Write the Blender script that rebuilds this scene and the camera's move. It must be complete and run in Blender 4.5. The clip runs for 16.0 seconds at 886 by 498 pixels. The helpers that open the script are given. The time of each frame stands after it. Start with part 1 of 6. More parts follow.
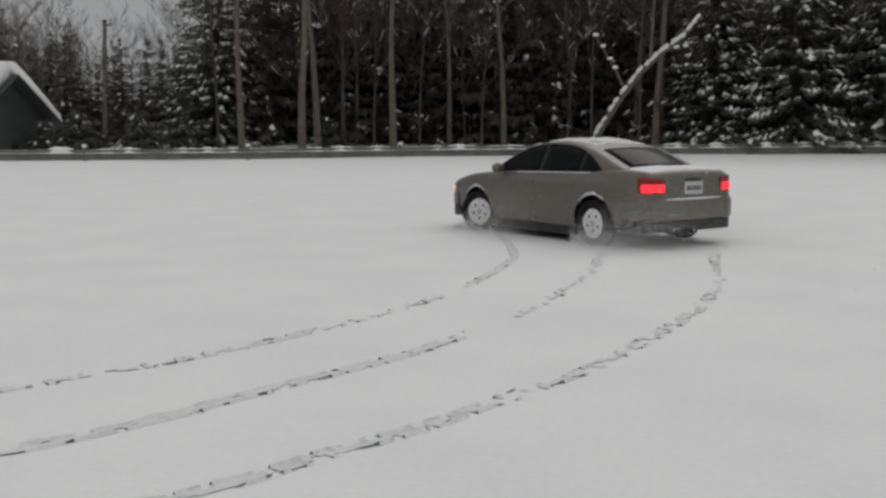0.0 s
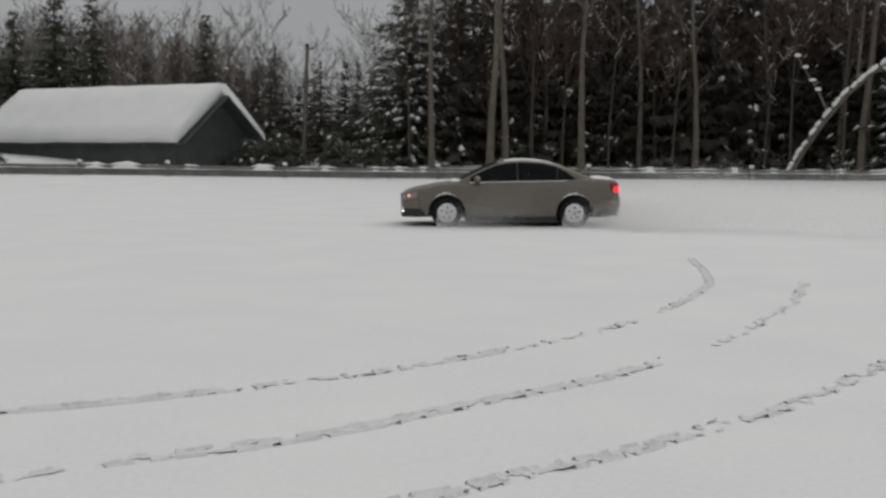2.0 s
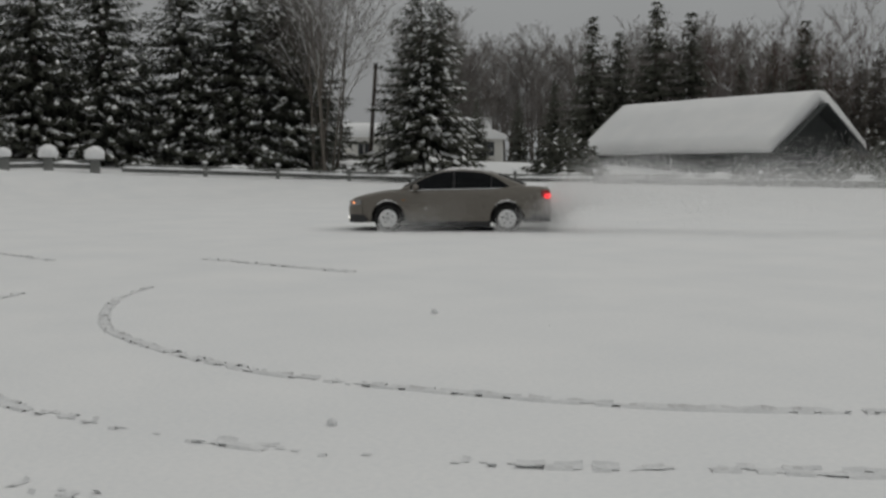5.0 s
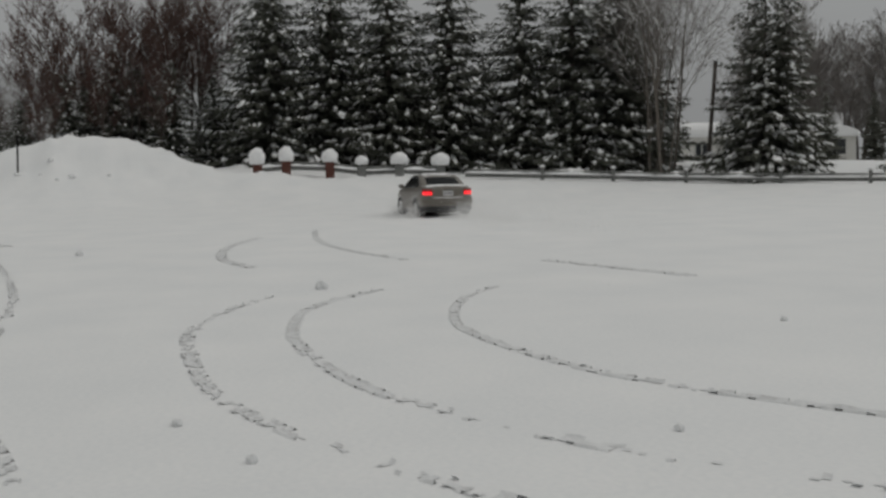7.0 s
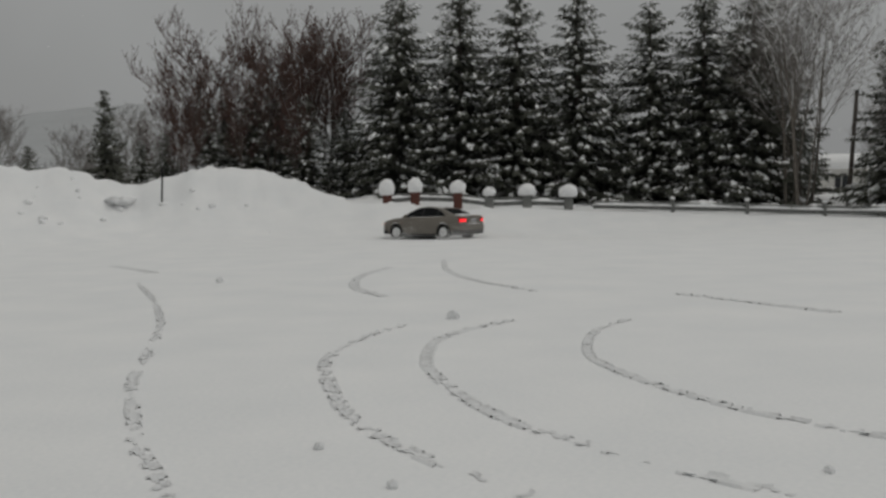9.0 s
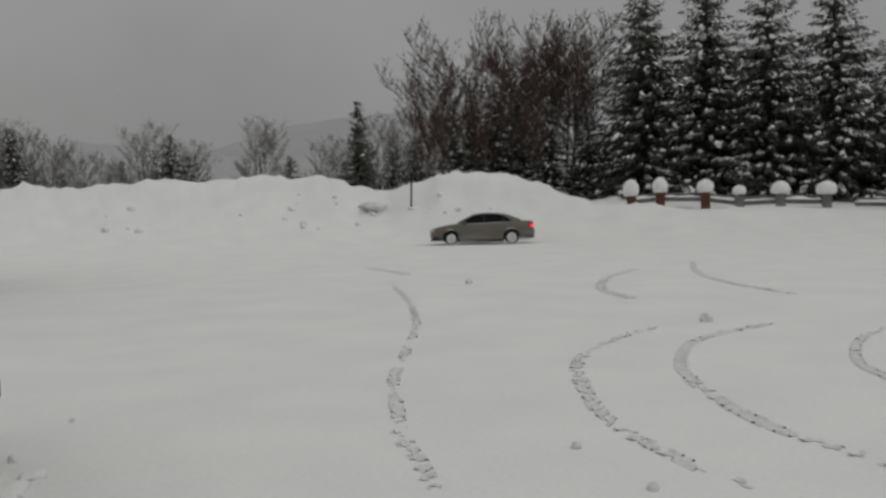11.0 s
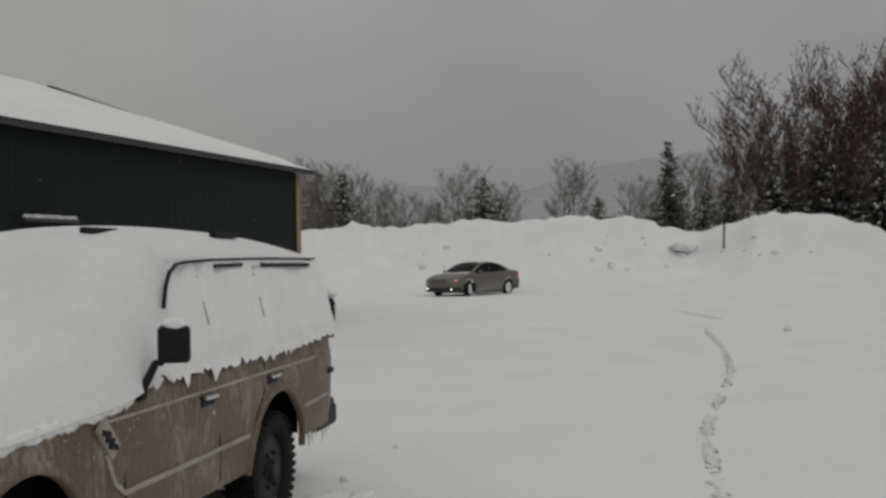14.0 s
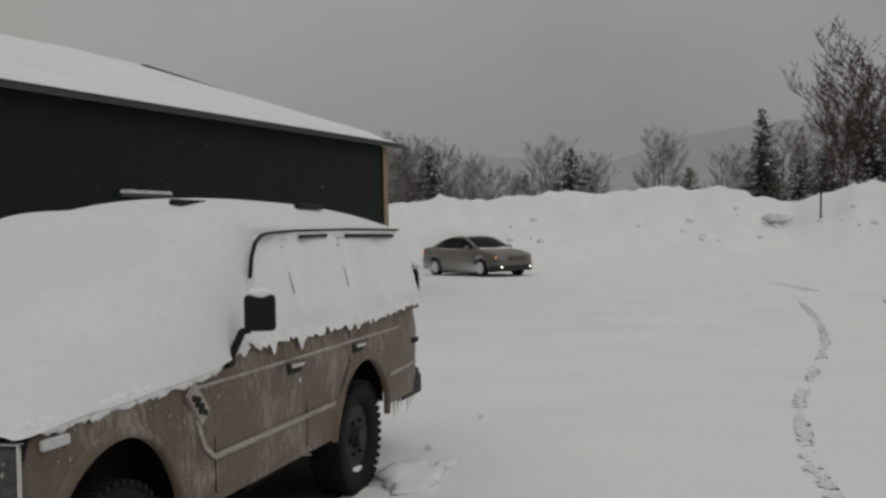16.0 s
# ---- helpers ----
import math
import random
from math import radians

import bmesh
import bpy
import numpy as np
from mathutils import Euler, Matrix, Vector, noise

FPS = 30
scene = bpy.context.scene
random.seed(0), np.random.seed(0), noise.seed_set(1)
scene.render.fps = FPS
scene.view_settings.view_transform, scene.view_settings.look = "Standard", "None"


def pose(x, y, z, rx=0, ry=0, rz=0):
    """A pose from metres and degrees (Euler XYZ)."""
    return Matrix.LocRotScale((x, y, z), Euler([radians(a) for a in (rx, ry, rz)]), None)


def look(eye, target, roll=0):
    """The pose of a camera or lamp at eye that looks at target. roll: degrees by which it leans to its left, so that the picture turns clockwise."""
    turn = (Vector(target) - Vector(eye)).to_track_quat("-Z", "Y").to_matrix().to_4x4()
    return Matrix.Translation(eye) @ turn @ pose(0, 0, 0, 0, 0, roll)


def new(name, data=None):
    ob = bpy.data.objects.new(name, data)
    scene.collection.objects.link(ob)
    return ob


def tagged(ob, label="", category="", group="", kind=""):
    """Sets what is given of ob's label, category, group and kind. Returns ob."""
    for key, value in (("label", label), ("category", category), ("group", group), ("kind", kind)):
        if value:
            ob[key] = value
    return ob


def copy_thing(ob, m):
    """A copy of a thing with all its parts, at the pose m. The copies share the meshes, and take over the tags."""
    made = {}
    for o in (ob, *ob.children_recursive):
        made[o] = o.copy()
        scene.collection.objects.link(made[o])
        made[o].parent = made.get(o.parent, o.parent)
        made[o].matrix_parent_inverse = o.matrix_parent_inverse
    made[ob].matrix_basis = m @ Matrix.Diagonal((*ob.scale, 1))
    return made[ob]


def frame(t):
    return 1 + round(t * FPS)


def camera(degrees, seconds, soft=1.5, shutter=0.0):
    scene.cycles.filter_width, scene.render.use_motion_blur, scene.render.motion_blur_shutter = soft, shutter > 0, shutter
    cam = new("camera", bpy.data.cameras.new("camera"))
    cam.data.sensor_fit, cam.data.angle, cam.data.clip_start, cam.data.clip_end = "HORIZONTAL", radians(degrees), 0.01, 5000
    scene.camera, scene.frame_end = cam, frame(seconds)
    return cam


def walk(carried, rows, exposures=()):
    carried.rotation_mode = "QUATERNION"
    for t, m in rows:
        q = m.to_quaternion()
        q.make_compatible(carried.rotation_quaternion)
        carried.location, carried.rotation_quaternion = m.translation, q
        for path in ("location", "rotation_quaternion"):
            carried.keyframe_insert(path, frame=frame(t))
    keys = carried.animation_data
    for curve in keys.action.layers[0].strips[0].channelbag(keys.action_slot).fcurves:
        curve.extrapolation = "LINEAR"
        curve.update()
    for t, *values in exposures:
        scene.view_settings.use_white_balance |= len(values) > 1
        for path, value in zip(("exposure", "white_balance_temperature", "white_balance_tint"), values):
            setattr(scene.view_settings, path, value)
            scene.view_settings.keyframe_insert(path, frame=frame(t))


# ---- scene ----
# ---- the camera: one person's height of eye, turning on the spot ----
cam = camera(48.0, 16.0, soft=2.8)
PATH = [
    (0.0, 0.000, 0.000, 1.505, 7.91, -6.70, -0.42), (0.5, -0.004, 0.012, 1.502, 7.63, -6.27, 0.21),
    (1.0, -0.050, -0.023, 1.494, 10.46, -5.66, 0.37), (1.5, -0.073, -0.004, 1.497, 14.44, -5.78, 0.11),
    (2.0, -0.093, -0.016, 1.497, 18.47, -5.46, 0.29), (2.5, -0.113, -0.029, 1.497, 23.50, -5.12, 0.66),
    (3.0, -0.145, -0.047, 1.497, 27.85, -5.21, 0.76), (3.5, -0.166, -0.057, 1.490, 32.54, -4.98, 0.71),
    (4.0, -0.187, -0.057, 1.491, 39.66, -4.79, 0.50), (4.5, -0.195, -0.049, 1.487, 45.05, -4.82, 0.15),
    (5.0, -0.204, -0.107, 1.498, 51.41, -4.90, -0.17), (7.5, -0.230, -0.200, 1.495, 72.27, -4.28, -1.26),
    (8.0, -0.230, -0.220, 1.495, 73.07, -3.94, -1.26), (10.5, -0.165, -0.366, 1.491, 88.44, -1.63, -1.16),
    (11.0, -0.152, -0.382, 1.494, 91.49, -2.16, -1.79), (11.5, -0.146, -0.413, 1.503, 94.28, -2.55, -1.57),
    (12.0, -0.136, -0.405, 1.498, 97.45, -2.11, -1.44), (12.5, -0.130, -0.413, 1.497, 99.87, -1.81, -1.20),
    (13.0, -0.108, -0.413, 1.494, 102.88, -1.06, -1.21), (13.5, -0.097, -0.425, 1.503, 105.69, -0.36, -0.67),
    (14.0, -0.086, -0.429, 1.510, 108.94, 0.57, -0.94), (14.5, -0.087, -0.431, 1.503, 110.80, 0.53, -0.85),
    (15.0, -0.090, -0.442, 1.502, 112.04, -0.24, -0.93), (15.5, -0.092, -0.425, 1.494, 113.41, -0.30, -1.28),
    (16.0, -0.098, -0.401, 1.493, 114.02, -0.90, -1.31),
]


def sight(x, y, z, yaw, pitch, roll):
    """A camera pose: yaw to the left of +y, pitch up, roll as look()."""
    return pose(x, y, z) @ pose(0, 0, 0, 0, 0, yaw) @ pose(0, 0, 0, 90 + pitch) @ pose(0, 0, 0, 0, 0, roll)


# the clip's camera darkens its picture a little as it turns to the open sky
EXPOSURES = [(0.0, -0.05, 6500, 10), (1.5, -0.02, 6500, 10), (3.0, -0.08, 6500, 10), (4.0, -0.20, 6520, 9.5), (5.0, -0.29, 6540, 9), (7.5, -0.29, 6570, 9), (11.0, -0.31, 6620, 9), (14.0, -0.32, 6620, 9.5), (16.0, -0.31, 6620, 9.5)]
walk(cam, [(t, sight(*r)) for t, *r in PATH], EXPOSURES)


def at(az, d, z=0.0):
    """A place by its bearing to the left of +y in degrees and its distance from the camera's stand."""
    return (-d * math.sin(radians(az)), d * math.cos(radians(az)), z)


# ---- light: an overcast winter sky ----
world = bpy.data.worlds.new("sky")
scene.world = world
world.use_nodes = True
wn, wl = world.node_tree.nodes, world.node_tree.links
wn.clear()
w_out, w_bg = wn.new("ShaderNodeOutputWorld"), wn.new("ShaderNodeBackground")
w_sky, w_mix, w_ramp = wn.new("ShaderNodeTexSky"), wn.new("ShaderNodeMixRGB"), wn.new("ShaderNodeValToRGB")
w_tc, w_sep = wn.new("ShaderNodeTexCoord"), wn.new("ShaderNodeSeparateXYZ")
w_sky.sky_type, w_sky.sun_disc = "NISHITA", False
w_sky.sun_elevation, w_sky.sun_rotation = radians(24), radians(200)
w_sky.air_density, w_sky.dust_density, w_sky.ozone_density = 1.0, 6.0, 1.0
# a closed cloud cover, a little brighter towards the zenith
w_ramp.color_ramp.elements[0].position, w_ramp.color_ramp.elements[0].color = 0.0, (2.88, 2.95, 3.02, 1)
w_ramp.color_ramp.elements[1].position, w_ramp.color_ramp.elements[1].color = 0.9, (5.95, 6.02, 5.9, 1)
w_noise = wn.new("ShaderNodeTexNoise")
w_noise.inputs["Scale"].default_value, w_noise.inputs["Detail"].default_value = 2.2, 4.0
w_cloud = wn.new("ShaderNodeMixRGB")
w_cloud.blend_type, w_cloud.inputs[0].default_value = "SOFT_LIGHT", 0.12
w_mix.inputs[0].default_value = 0.97
w_bg.inputs["Strength"].default_value = 0.1
wl.new(w_tc.outputs["Generated"], w_sep.inputs[0])
wl.new(w_sep.outputs["Z"], w_ramp.inputs[0])
wl.new(w_tc.outputs["Generated"], w_noise.inputs["Vector"])
wl.new(w_ramp.outputs[0], w_cloud.inputs[1])
wl.new(w_noise.outputs["Fac"], w_cloud.inputs[2])
wl.new(w_sky.outputs[0], w_mix.inputs[1])
wl.new(w_cloud.outputs[0], w_mix.inputs[2])
wl.new(w_mix.outputs[0], w_bg.inputs["Color"])
wl.new(w_bg.outputs[0], w_out.inputs["Surface"])
sun = new("sun", bpy.data.lights.new("sun", "SUN"))
sun.data.energy, sun.data.angle, sun.data.color = 0.6, radians(40), (1.0, 0.97, 0.93)
sun.matrix_world = look((20, 55, 60), (0, 0, 0))

# ---- materials ----
def material(name, color, rough=0.7, metal=0.0, color2=None, scale=4.0, fine=60.0, bump=0.0, bump_scale=None, spec=0.5, object_space=True, random_tint=0.0):
    """A surface with variation at two scales and a fine relief."""
    m = bpy.data.materials.new(name)
    m.use_nodes = True
    n, l = m.node_tree.nodes, m.node_tree.links
    b = n["Principled BSDF"]
    b.inputs["Roughness"].default_value, b.inputs["Metallic"].default_value = rough, metal
    b.inputs["Specular IOR Level"].default_value = spec
    b.inputs["Base Color"].default_value = (*color, 1)
    tc = n.new("ShaderNodeTexCoord")
    if color2:
        big, small, mix = n.new("ShaderNodeTexNoise"), n.new("ShaderNodeTexNoise"), n.new("ShaderNodeMixRGB")
        add, ramp = n.new("ShaderNodeMath"), n.new("ShaderNodeValToRGB")
        for t, s in ((big, scale), (small, fine)):
            t.inputs["Scale"].default_value, t.inputs["Detail"].default_value = s, 5.0
            l.new(tc.outputs["Object"], t.inputs["Vector"])
        add.operation = "ADD"
        l.new(big.outputs["Fac"], add.inputs[0])
        l.new(small.outputs["Fac"], add.inputs[1])
        ramp.color_ramp.elements[0].position, ramp.color_ramp.elements[1].position = 0.36, 0.64
        half = n.new("ShaderNodeMath")
        half.operation, half.inputs[1].default_value = "MULTIPLY", 0.5
        l.new(add.outputs[0], half.inputs[0])
        l.new(half.outputs[0], ramp.inputs[0])
        mix.inputs[1].default_value, mix.inputs[2].default_value = (*color, 1), (*color2, 1)
        l.new(ramp.outputs[0], mix.inputs[0])
        out = mix.outputs[0]
        if random_tint:
            info, hsv, mr = n.new("ShaderNodeObjectInfo"), n.new("ShaderNodeHueSaturation"), n.new("ShaderNodeMapRange")
            mr.inputs[3].default_value, mr.inputs[4].default_value = 1 - random_tint, 1 + random_tint
            l.new(info.outputs["Random"], mr.inputs[0])
            l.new(mr.outputs[0], hsv.inputs["Value"])
            l.new(out, hsv.inputs["Color"])
            out = hsv.outputs[0]
        l.new(out, b.inputs["Base Color"])
    if bump:
        bt, bn = n.new("ShaderNodeTexNoise"), n.new("ShaderNodeBump")
        bt.inputs["Scale"].default_value, bt.inputs["Detail"].default_value = bump_scale or fine, 6.0
        bn.inputs["Strength"].default_value, bn.inputs["Distance"].default_value = bump, 0.02
        l.new(tc.outputs["Object"], bt.inputs["Vector"])
        l.new(bt.outputs["Fac"], bn.inputs["Height"])
        l.new(bn.outputs[0], b.inputs["Normal"])
    return m


def glow(name, color, strength):
    m = bpy.data.materials.new(name)
    m.use_nodes = True
    b = m.node_tree.nodes["Principled BSDF"]
    b.inputs["Base Color"].default_value = (*color, 1)
    b.inputs["Emission Color"].default_value = (*color, 1)
    b.inputs["Emission Strength"].default_value = strength
    return m


SNOW = material("snow", (0.78, 0.79, 0.80), 0.85, 0, (0.86, 0.86, 0.86), 0.7, 25.0, 0.25, 9.0, 0.2)
SNOW_LUMP = material("packed_snow", (0.80, 0.81, 0.82), 0.85, 0, (0.87, 0.87, 0.87), 3.0, 40.0, 0.3, 22.0, 0.2)
# haze is put into both needle colours; the first also carries frost
NEEDLES = material("spruce_needles", (0.105, 0.112, 0.086), 0.75, 0, (0.235, 0.238, 0.208), 1.6, 9.0, 0, None, 0.2)
NEEDLES_FAR = material("far_needles", (0.12, 0.112, 0.10), 0.85, 0, (0.175, 0.162, 0.145), 2.0, 30.0, 0, None, 0.1)
for leafy in (NEEDLES, NEEDLES_FAR):
    # thin sprays let part of the light through
    ln_, ll_ = leafy.node_tree.nodes, leafy.node_tree.links
    through_, half_ = ln_.new("ShaderNodeBsdfTranslucent"), ln_.new("ShaderNodeMixShader")
    half_.inputs[0].default_value = 0.45
    ll_.new(ln_["Principled BSDF"].inputs["Base Color"].links[0].from_socket, through_.inputs["Color"])
    ll_.new(ln_["Principled BSDF"].outputs[0], half_.inputs[1])
    ll_.new(through_.outputs[0], half_.inputs[2])
    ll_.new(half_.outputs[0], ln_["Material Output"].inputs["Surface"])
BARK = material("bark", (0.075, 0.062, 0.055), 0.9, 0, (0.14, 0.12, 0.108), 3.0, 25.0, 0.6, 18.0, 0.2)
BARK_GREY = material("grey_bark", (0.10, 0.088, 0.078), 0.9, 0, (0.19, 0.17, 0.15), 3.0, 25.0, 0.5, 18.0, 0.2)
TWIG = material("twigs", (0.09, 0.07, 0.063), 0.9, 0, (0.15, 0.125, 0.113), 3.0, 25.0, 0, None, 0.15)
TWIG_RED = material("red_twigs", (0.070, 0.041, 0.035), 0.9, 0, (0.115, 0.074, 0.064), 3.0, 25.0, 0, None, 0.15)
# frost on the birches; on far trees the same pale grey paints haze
TWIG_FROST_HAZE = material("frost_haze_twigs", (0.16, 0.145, 0.135), 0.9, 0, (0.28, 0.26, 0.25), 1.5, 25.0, 0, None, 0.15)
WOOD_GREY = material("weathered_wood", (0.13, 0.135, 0.13), 0.85, 0, (0.24, 0.24, 0.23), 2.5, 30.0, 0.4, 20.0, 0.3)

# ---- building helpers ----
def mesh_of(name, verts, faces, mats=(), smooth=False, mat_ids=None):
    me = bpy.data.meshes.new(name)
    me.from_pydata([tuple(v) for v in verts], [], [tuple(f) for f in faces])
    for m in mats:
        me.materials.append(m)
    if mat_ids is not None:
        me.polygons.foreach_set("material_index", mat_ids)
    if smooth:
        me.polygons.foreach_set("use_smooth", [True] * len(me.polygons))
    me.update()
    return me


def part(name, bm, mat, parent, label="", smooth=False):
    """Links a bmesh as one mesh object under a thing or a part."""
    me = bpy.data.meshes.new(name)
    if smooth:
        for f in bm.faces:
            f.smooth = True
    bm.to_mesh(me)
    bm.free()
    me.materials.append(mat)
    ob = new(name, me)
    ob.parent = parent
    return tagged(ob, label)


def shell(name, me, parent=None, label=""):
    ob = new(name, me)
    ob.parent = parent
    return tagged(ob, label)


def thing(name, label, category, m=None, group="", kind=""):
    ob = new(name)
    ob.empty_display_size = 0.2
    if m is not None:
        ob.matrix_world = m
    return tagged(ob, label, category, group, kind)


def box(sx, sy, sz, at_=(0, 0, 0), bevel=0.0, segs=1, turn=None):
    """A bevelled box centred at a point."""
    bm = bmesh.new()
    bmesh.ops.create_cube(bm, size=1.0)
    bmesh.ops.scale(bm, vec=(sx, sy, sz), verts=bm.verts)
    if bevel:
        bmesh.ops.bevel(bm, geom=bm.edges[:], offset=bevel, segments=segs, affect="EDGES", profile=0.5)
    if turn is not None:
        bmesh.ops.transform(bm, matrix=turn, verts=bm.verts)
    bmesh.ops.translate(bm, vec=at_, verts=bm.verts)
    return bm


def rod(p, q, r1, r2, n=8):
    """A tapered rod from p to q."""
    p, q = Vector(p), Vector(q)
    bm = bmesh.new()
    d = (q - p)
    bmesh.ops.create_cone(bm, cap_ends=True, segments=n, radius1=r1, radius2=r2, depth=d.length)
    bmesh.ops.transform(bm, matrix=Matrix.Translation((p + q) / 2) @ d.to_track_quat("Z", "Y").to_matrix().to_4x4(), verts=bm.verts)
    return bm


def join(*bms):
    """One bmesh out of several."""
    out = bms[0]
    for b in bms[1:]:
        tmp = bpy.data.meshes.new("tmp")
        b.to_mesh(tmp)
        b.free()
        out.from_mesh(tmp)
        bpy.data.meshes.remove(tmp)
    return out


def prism(profile, y0, y1, bevel=0.0, segs=2):
    """A closed profile in x and z, drawn out along y."""
    bm = bmesh.new()
    a = [bm.verts.new((x, y0, z)) for x, z in profile]
    b = [bm.verts.new((x, y1, z)) for x, z in profile]
    bm.faces.new(a)
    bm.faces.new(b[::-1])
    for i in range(len(a)):
        j = (i + 1) % len(a)
        bm.faces.new((a[j], a[i], b[i], b[j]))
    bmesh.ops.recalc_face_normals(bm, faces=bm.faces)
    if bevel:
        bmesh.ops.bevel(bm, geom=bm.edges[:], offset=bevel, segments=segs, affect="EDGES", profile=0.5)
    return bm


def lump(rx, ry, rz, at_=(0, 0, 0), rough=0.15, seed=0, sub=2, flat=None):
    """An uneven rounded lump; flat: its underside is cut level there."""
    bm = bmesh.new()
    bmesh.ops.create_icosphere(bm, subdivisions=sub, radius=1.0)
    for v in bm.verts:
        k = 1 + rough * (noise.noise(v.co * 1.7 + Vector((seed * 3.1, seed, 0))) + 0.5 * noise.noise(v.co * 4.0 + Vector((seed, 0, 7))))
        v.co = Vector((v.co.x * rx, v.co.y * ry, v.co.z * rz)) * k
        if flat is not None and v.co.z < flat:
            v.co.z = flat
        v.co += Vector(at_)
    return bm


# ---- the ground: a ploughed lot with banks, one sheet to the horizon ----
EDGE_AZ = (-180, -60, -11, 10, 23, 54, 71, 81, 84, 88, 92, 95, 98, 102, 108, 115, 122, 135, 180)
EDGE_D = (70, 70, 56, 53, 50, 54, 51, 51, 52, 54, 54, 55, 55, 55, 55, 55, 56, 62, 70)
EDGE_Z = (0.3, 0.3, 0.22, 0.22, 0.22, 0.5, 1.1, 1.45, 1.9, 3.35, 3.6, 2.6, 3.3, 3.75, 3.5, 3.2, 3.0, 1.5, 0.4)
BACK_Z = (0.9, 0.9, 0.95, 0.95, 0.8, 1.75, 1.9, 2.0, 1.6, 1.2, 1.0, 1.0, 1.0, 1.0, 1.0, 1.0, 1.0, 1.0, 0.9)
RUN = (8, 8, 9, 9, 9, 9, 7, 7, 8, 8.5, 8.5, 9, 9, 9, 9, 9, 9, 9, 8)


def height(x, y):
    """The snow's height over the lot."""
    d, az = math.hypot(x, y), math.degrees(math.atan2(-x, y))
    e, ze, zb, run = (float(np.interp(az, EDGE_AZ, q)) for q in (EDGE_D, EDGE_Z, BACK_Z, RUN))
    u = min(max((d - e + run) / run, 0), 1)
    g = min(max((ze - 1.1) / 0.7, 0), 1)
    u = (1 - g) * u * u * (3 - 2 * u) + g * u ** 1.6 * (0.35 + 0.65 * u)
    z = ze * u
    if d > e:
        k = min((d - e) / (14.0 - 10.0 * g), 1)
        z = ze + (zb - ze) * k * k * (3 - 2 * k)
        z += 0.12 * noise.noise(Vector((x * 0.15, y * 0.15, 3)))
    if g > 0 or d > e:
        w = min(u * (ze / 2.5), 1) * (g if d <= e else 1)
        p = Vector((x, y, 0))
        z += w * (0.32 * noise.noise(p * 0.32) + 0.2 * noise.noise(p * 0.9) + 0.17 * abs(noise.noise(p * 2.3)) + 0.4 * max(0.0, 1 - abs(az - 98) / 4) * abs(noise.noise(p * 0.75)) + 0.15 * noise.noise(p * 1.7))
    z += 0.05 * min(max((d - 24) / 10, 0), 1) * noise.noise(Vector((x * 0.25, y * 0.25, 9)))
    return z


def ground_sheet():
    """The snow sheet in rings about the lot's middle stand, finer close by and over the banks."""
    azs = np.concatenate([np.arange(-180, -30, 6.0), np.arange(-30, 80, 0.6), np.arange(80, 122, 0.3), np.arange(122, 125, 1.0), np.arange(125, 180, 6.0)])
    ds = np.concatenate([np.arange(0.6, 12, 0.6), np.arange(12, 36, 1.5), np.arange(36, 66, 0.6), np.arange(66, 100, 4), [120, 160, 240, 400, 700, 1200, 2500, 4500]])
    verts, faces = [(0, 0, height(0, 0))], []
    for d in ds:
        for a in azs:
            x, y, _ = at(a, d)
            verts.append((x, y, height(x, y) if d < 240 else 0.9 - (d - 240) * 0.004))
    n = len(azs)
    for j in range(n):
        faces.append((0, 1 + j, 1 + (j + 1) % n))
    for i in range(len(ds) - 1):
        for j in range(n):
            k = (j + 1) % n
            faces.append((1 + i * n + j, 1 + (i + 1) * n + j, 1 + (i + 1) * n + k, 1 + i * n + k))
    me = mesh_of("ground", verts, faces, [GROUND_SNOW], True)
    bm = bmesh.new()
    bm.from_mesh(me)
    bmesh.ops.recalc_face_normals(bm, faces=bm.faces)
    if bm.faces[0].normal.z < 0:
        bmesh.ops.reverse_faces(bm, faces=bm.faces)
    bm.to_mesh(me)
    bm.free()
    return tagged(new("ground", me), "snow-covered parking lot with ploughed banks and tyre marks", "ground", "", "structure")


def hill(name, outline, d, label, mat):
    """A far wooded hillside: a folded sheet that falls away to both sides."""
    verts, faces = [], []
    azs = np.arange(outline[0][0], outline[-1][0] + 0.01, 0.5)
    for a in azs:
        el = float(np.interp(a, [o[0] for o in outline], [o[1] for o in outline]))
        top = 1.5 + d * math.tan(radians(el)) + 2.5 * noise.noise(Vector((a * 1.1, d * 0.01, 0))) + 1.5 * noise.noise(Vector((a * 4.1, d * 0.01, 5)))
        for f, z in ((0.6, -6), (0.75, top * 0.42), (0.9, top * 0.8), (1.0, top), (1.25, top * 0.5)):
            verts.append(at(a, d * f, z + (0 if f in (0.6, 1.0) else 2.0 * noise.noise(Vector((a * 0.9, f * 9, 2))))))
    for i in range(len(azs) - 1):
        for j in range(4):
            faces.append((i * 5 + j, i * 5 + j + 1, i * 5 + j + 6, i * 5 + j + 5))
    return tagged(new(name, mesh_of(name, verts, faces, [mat], True)), label, "hill", "", "structure")


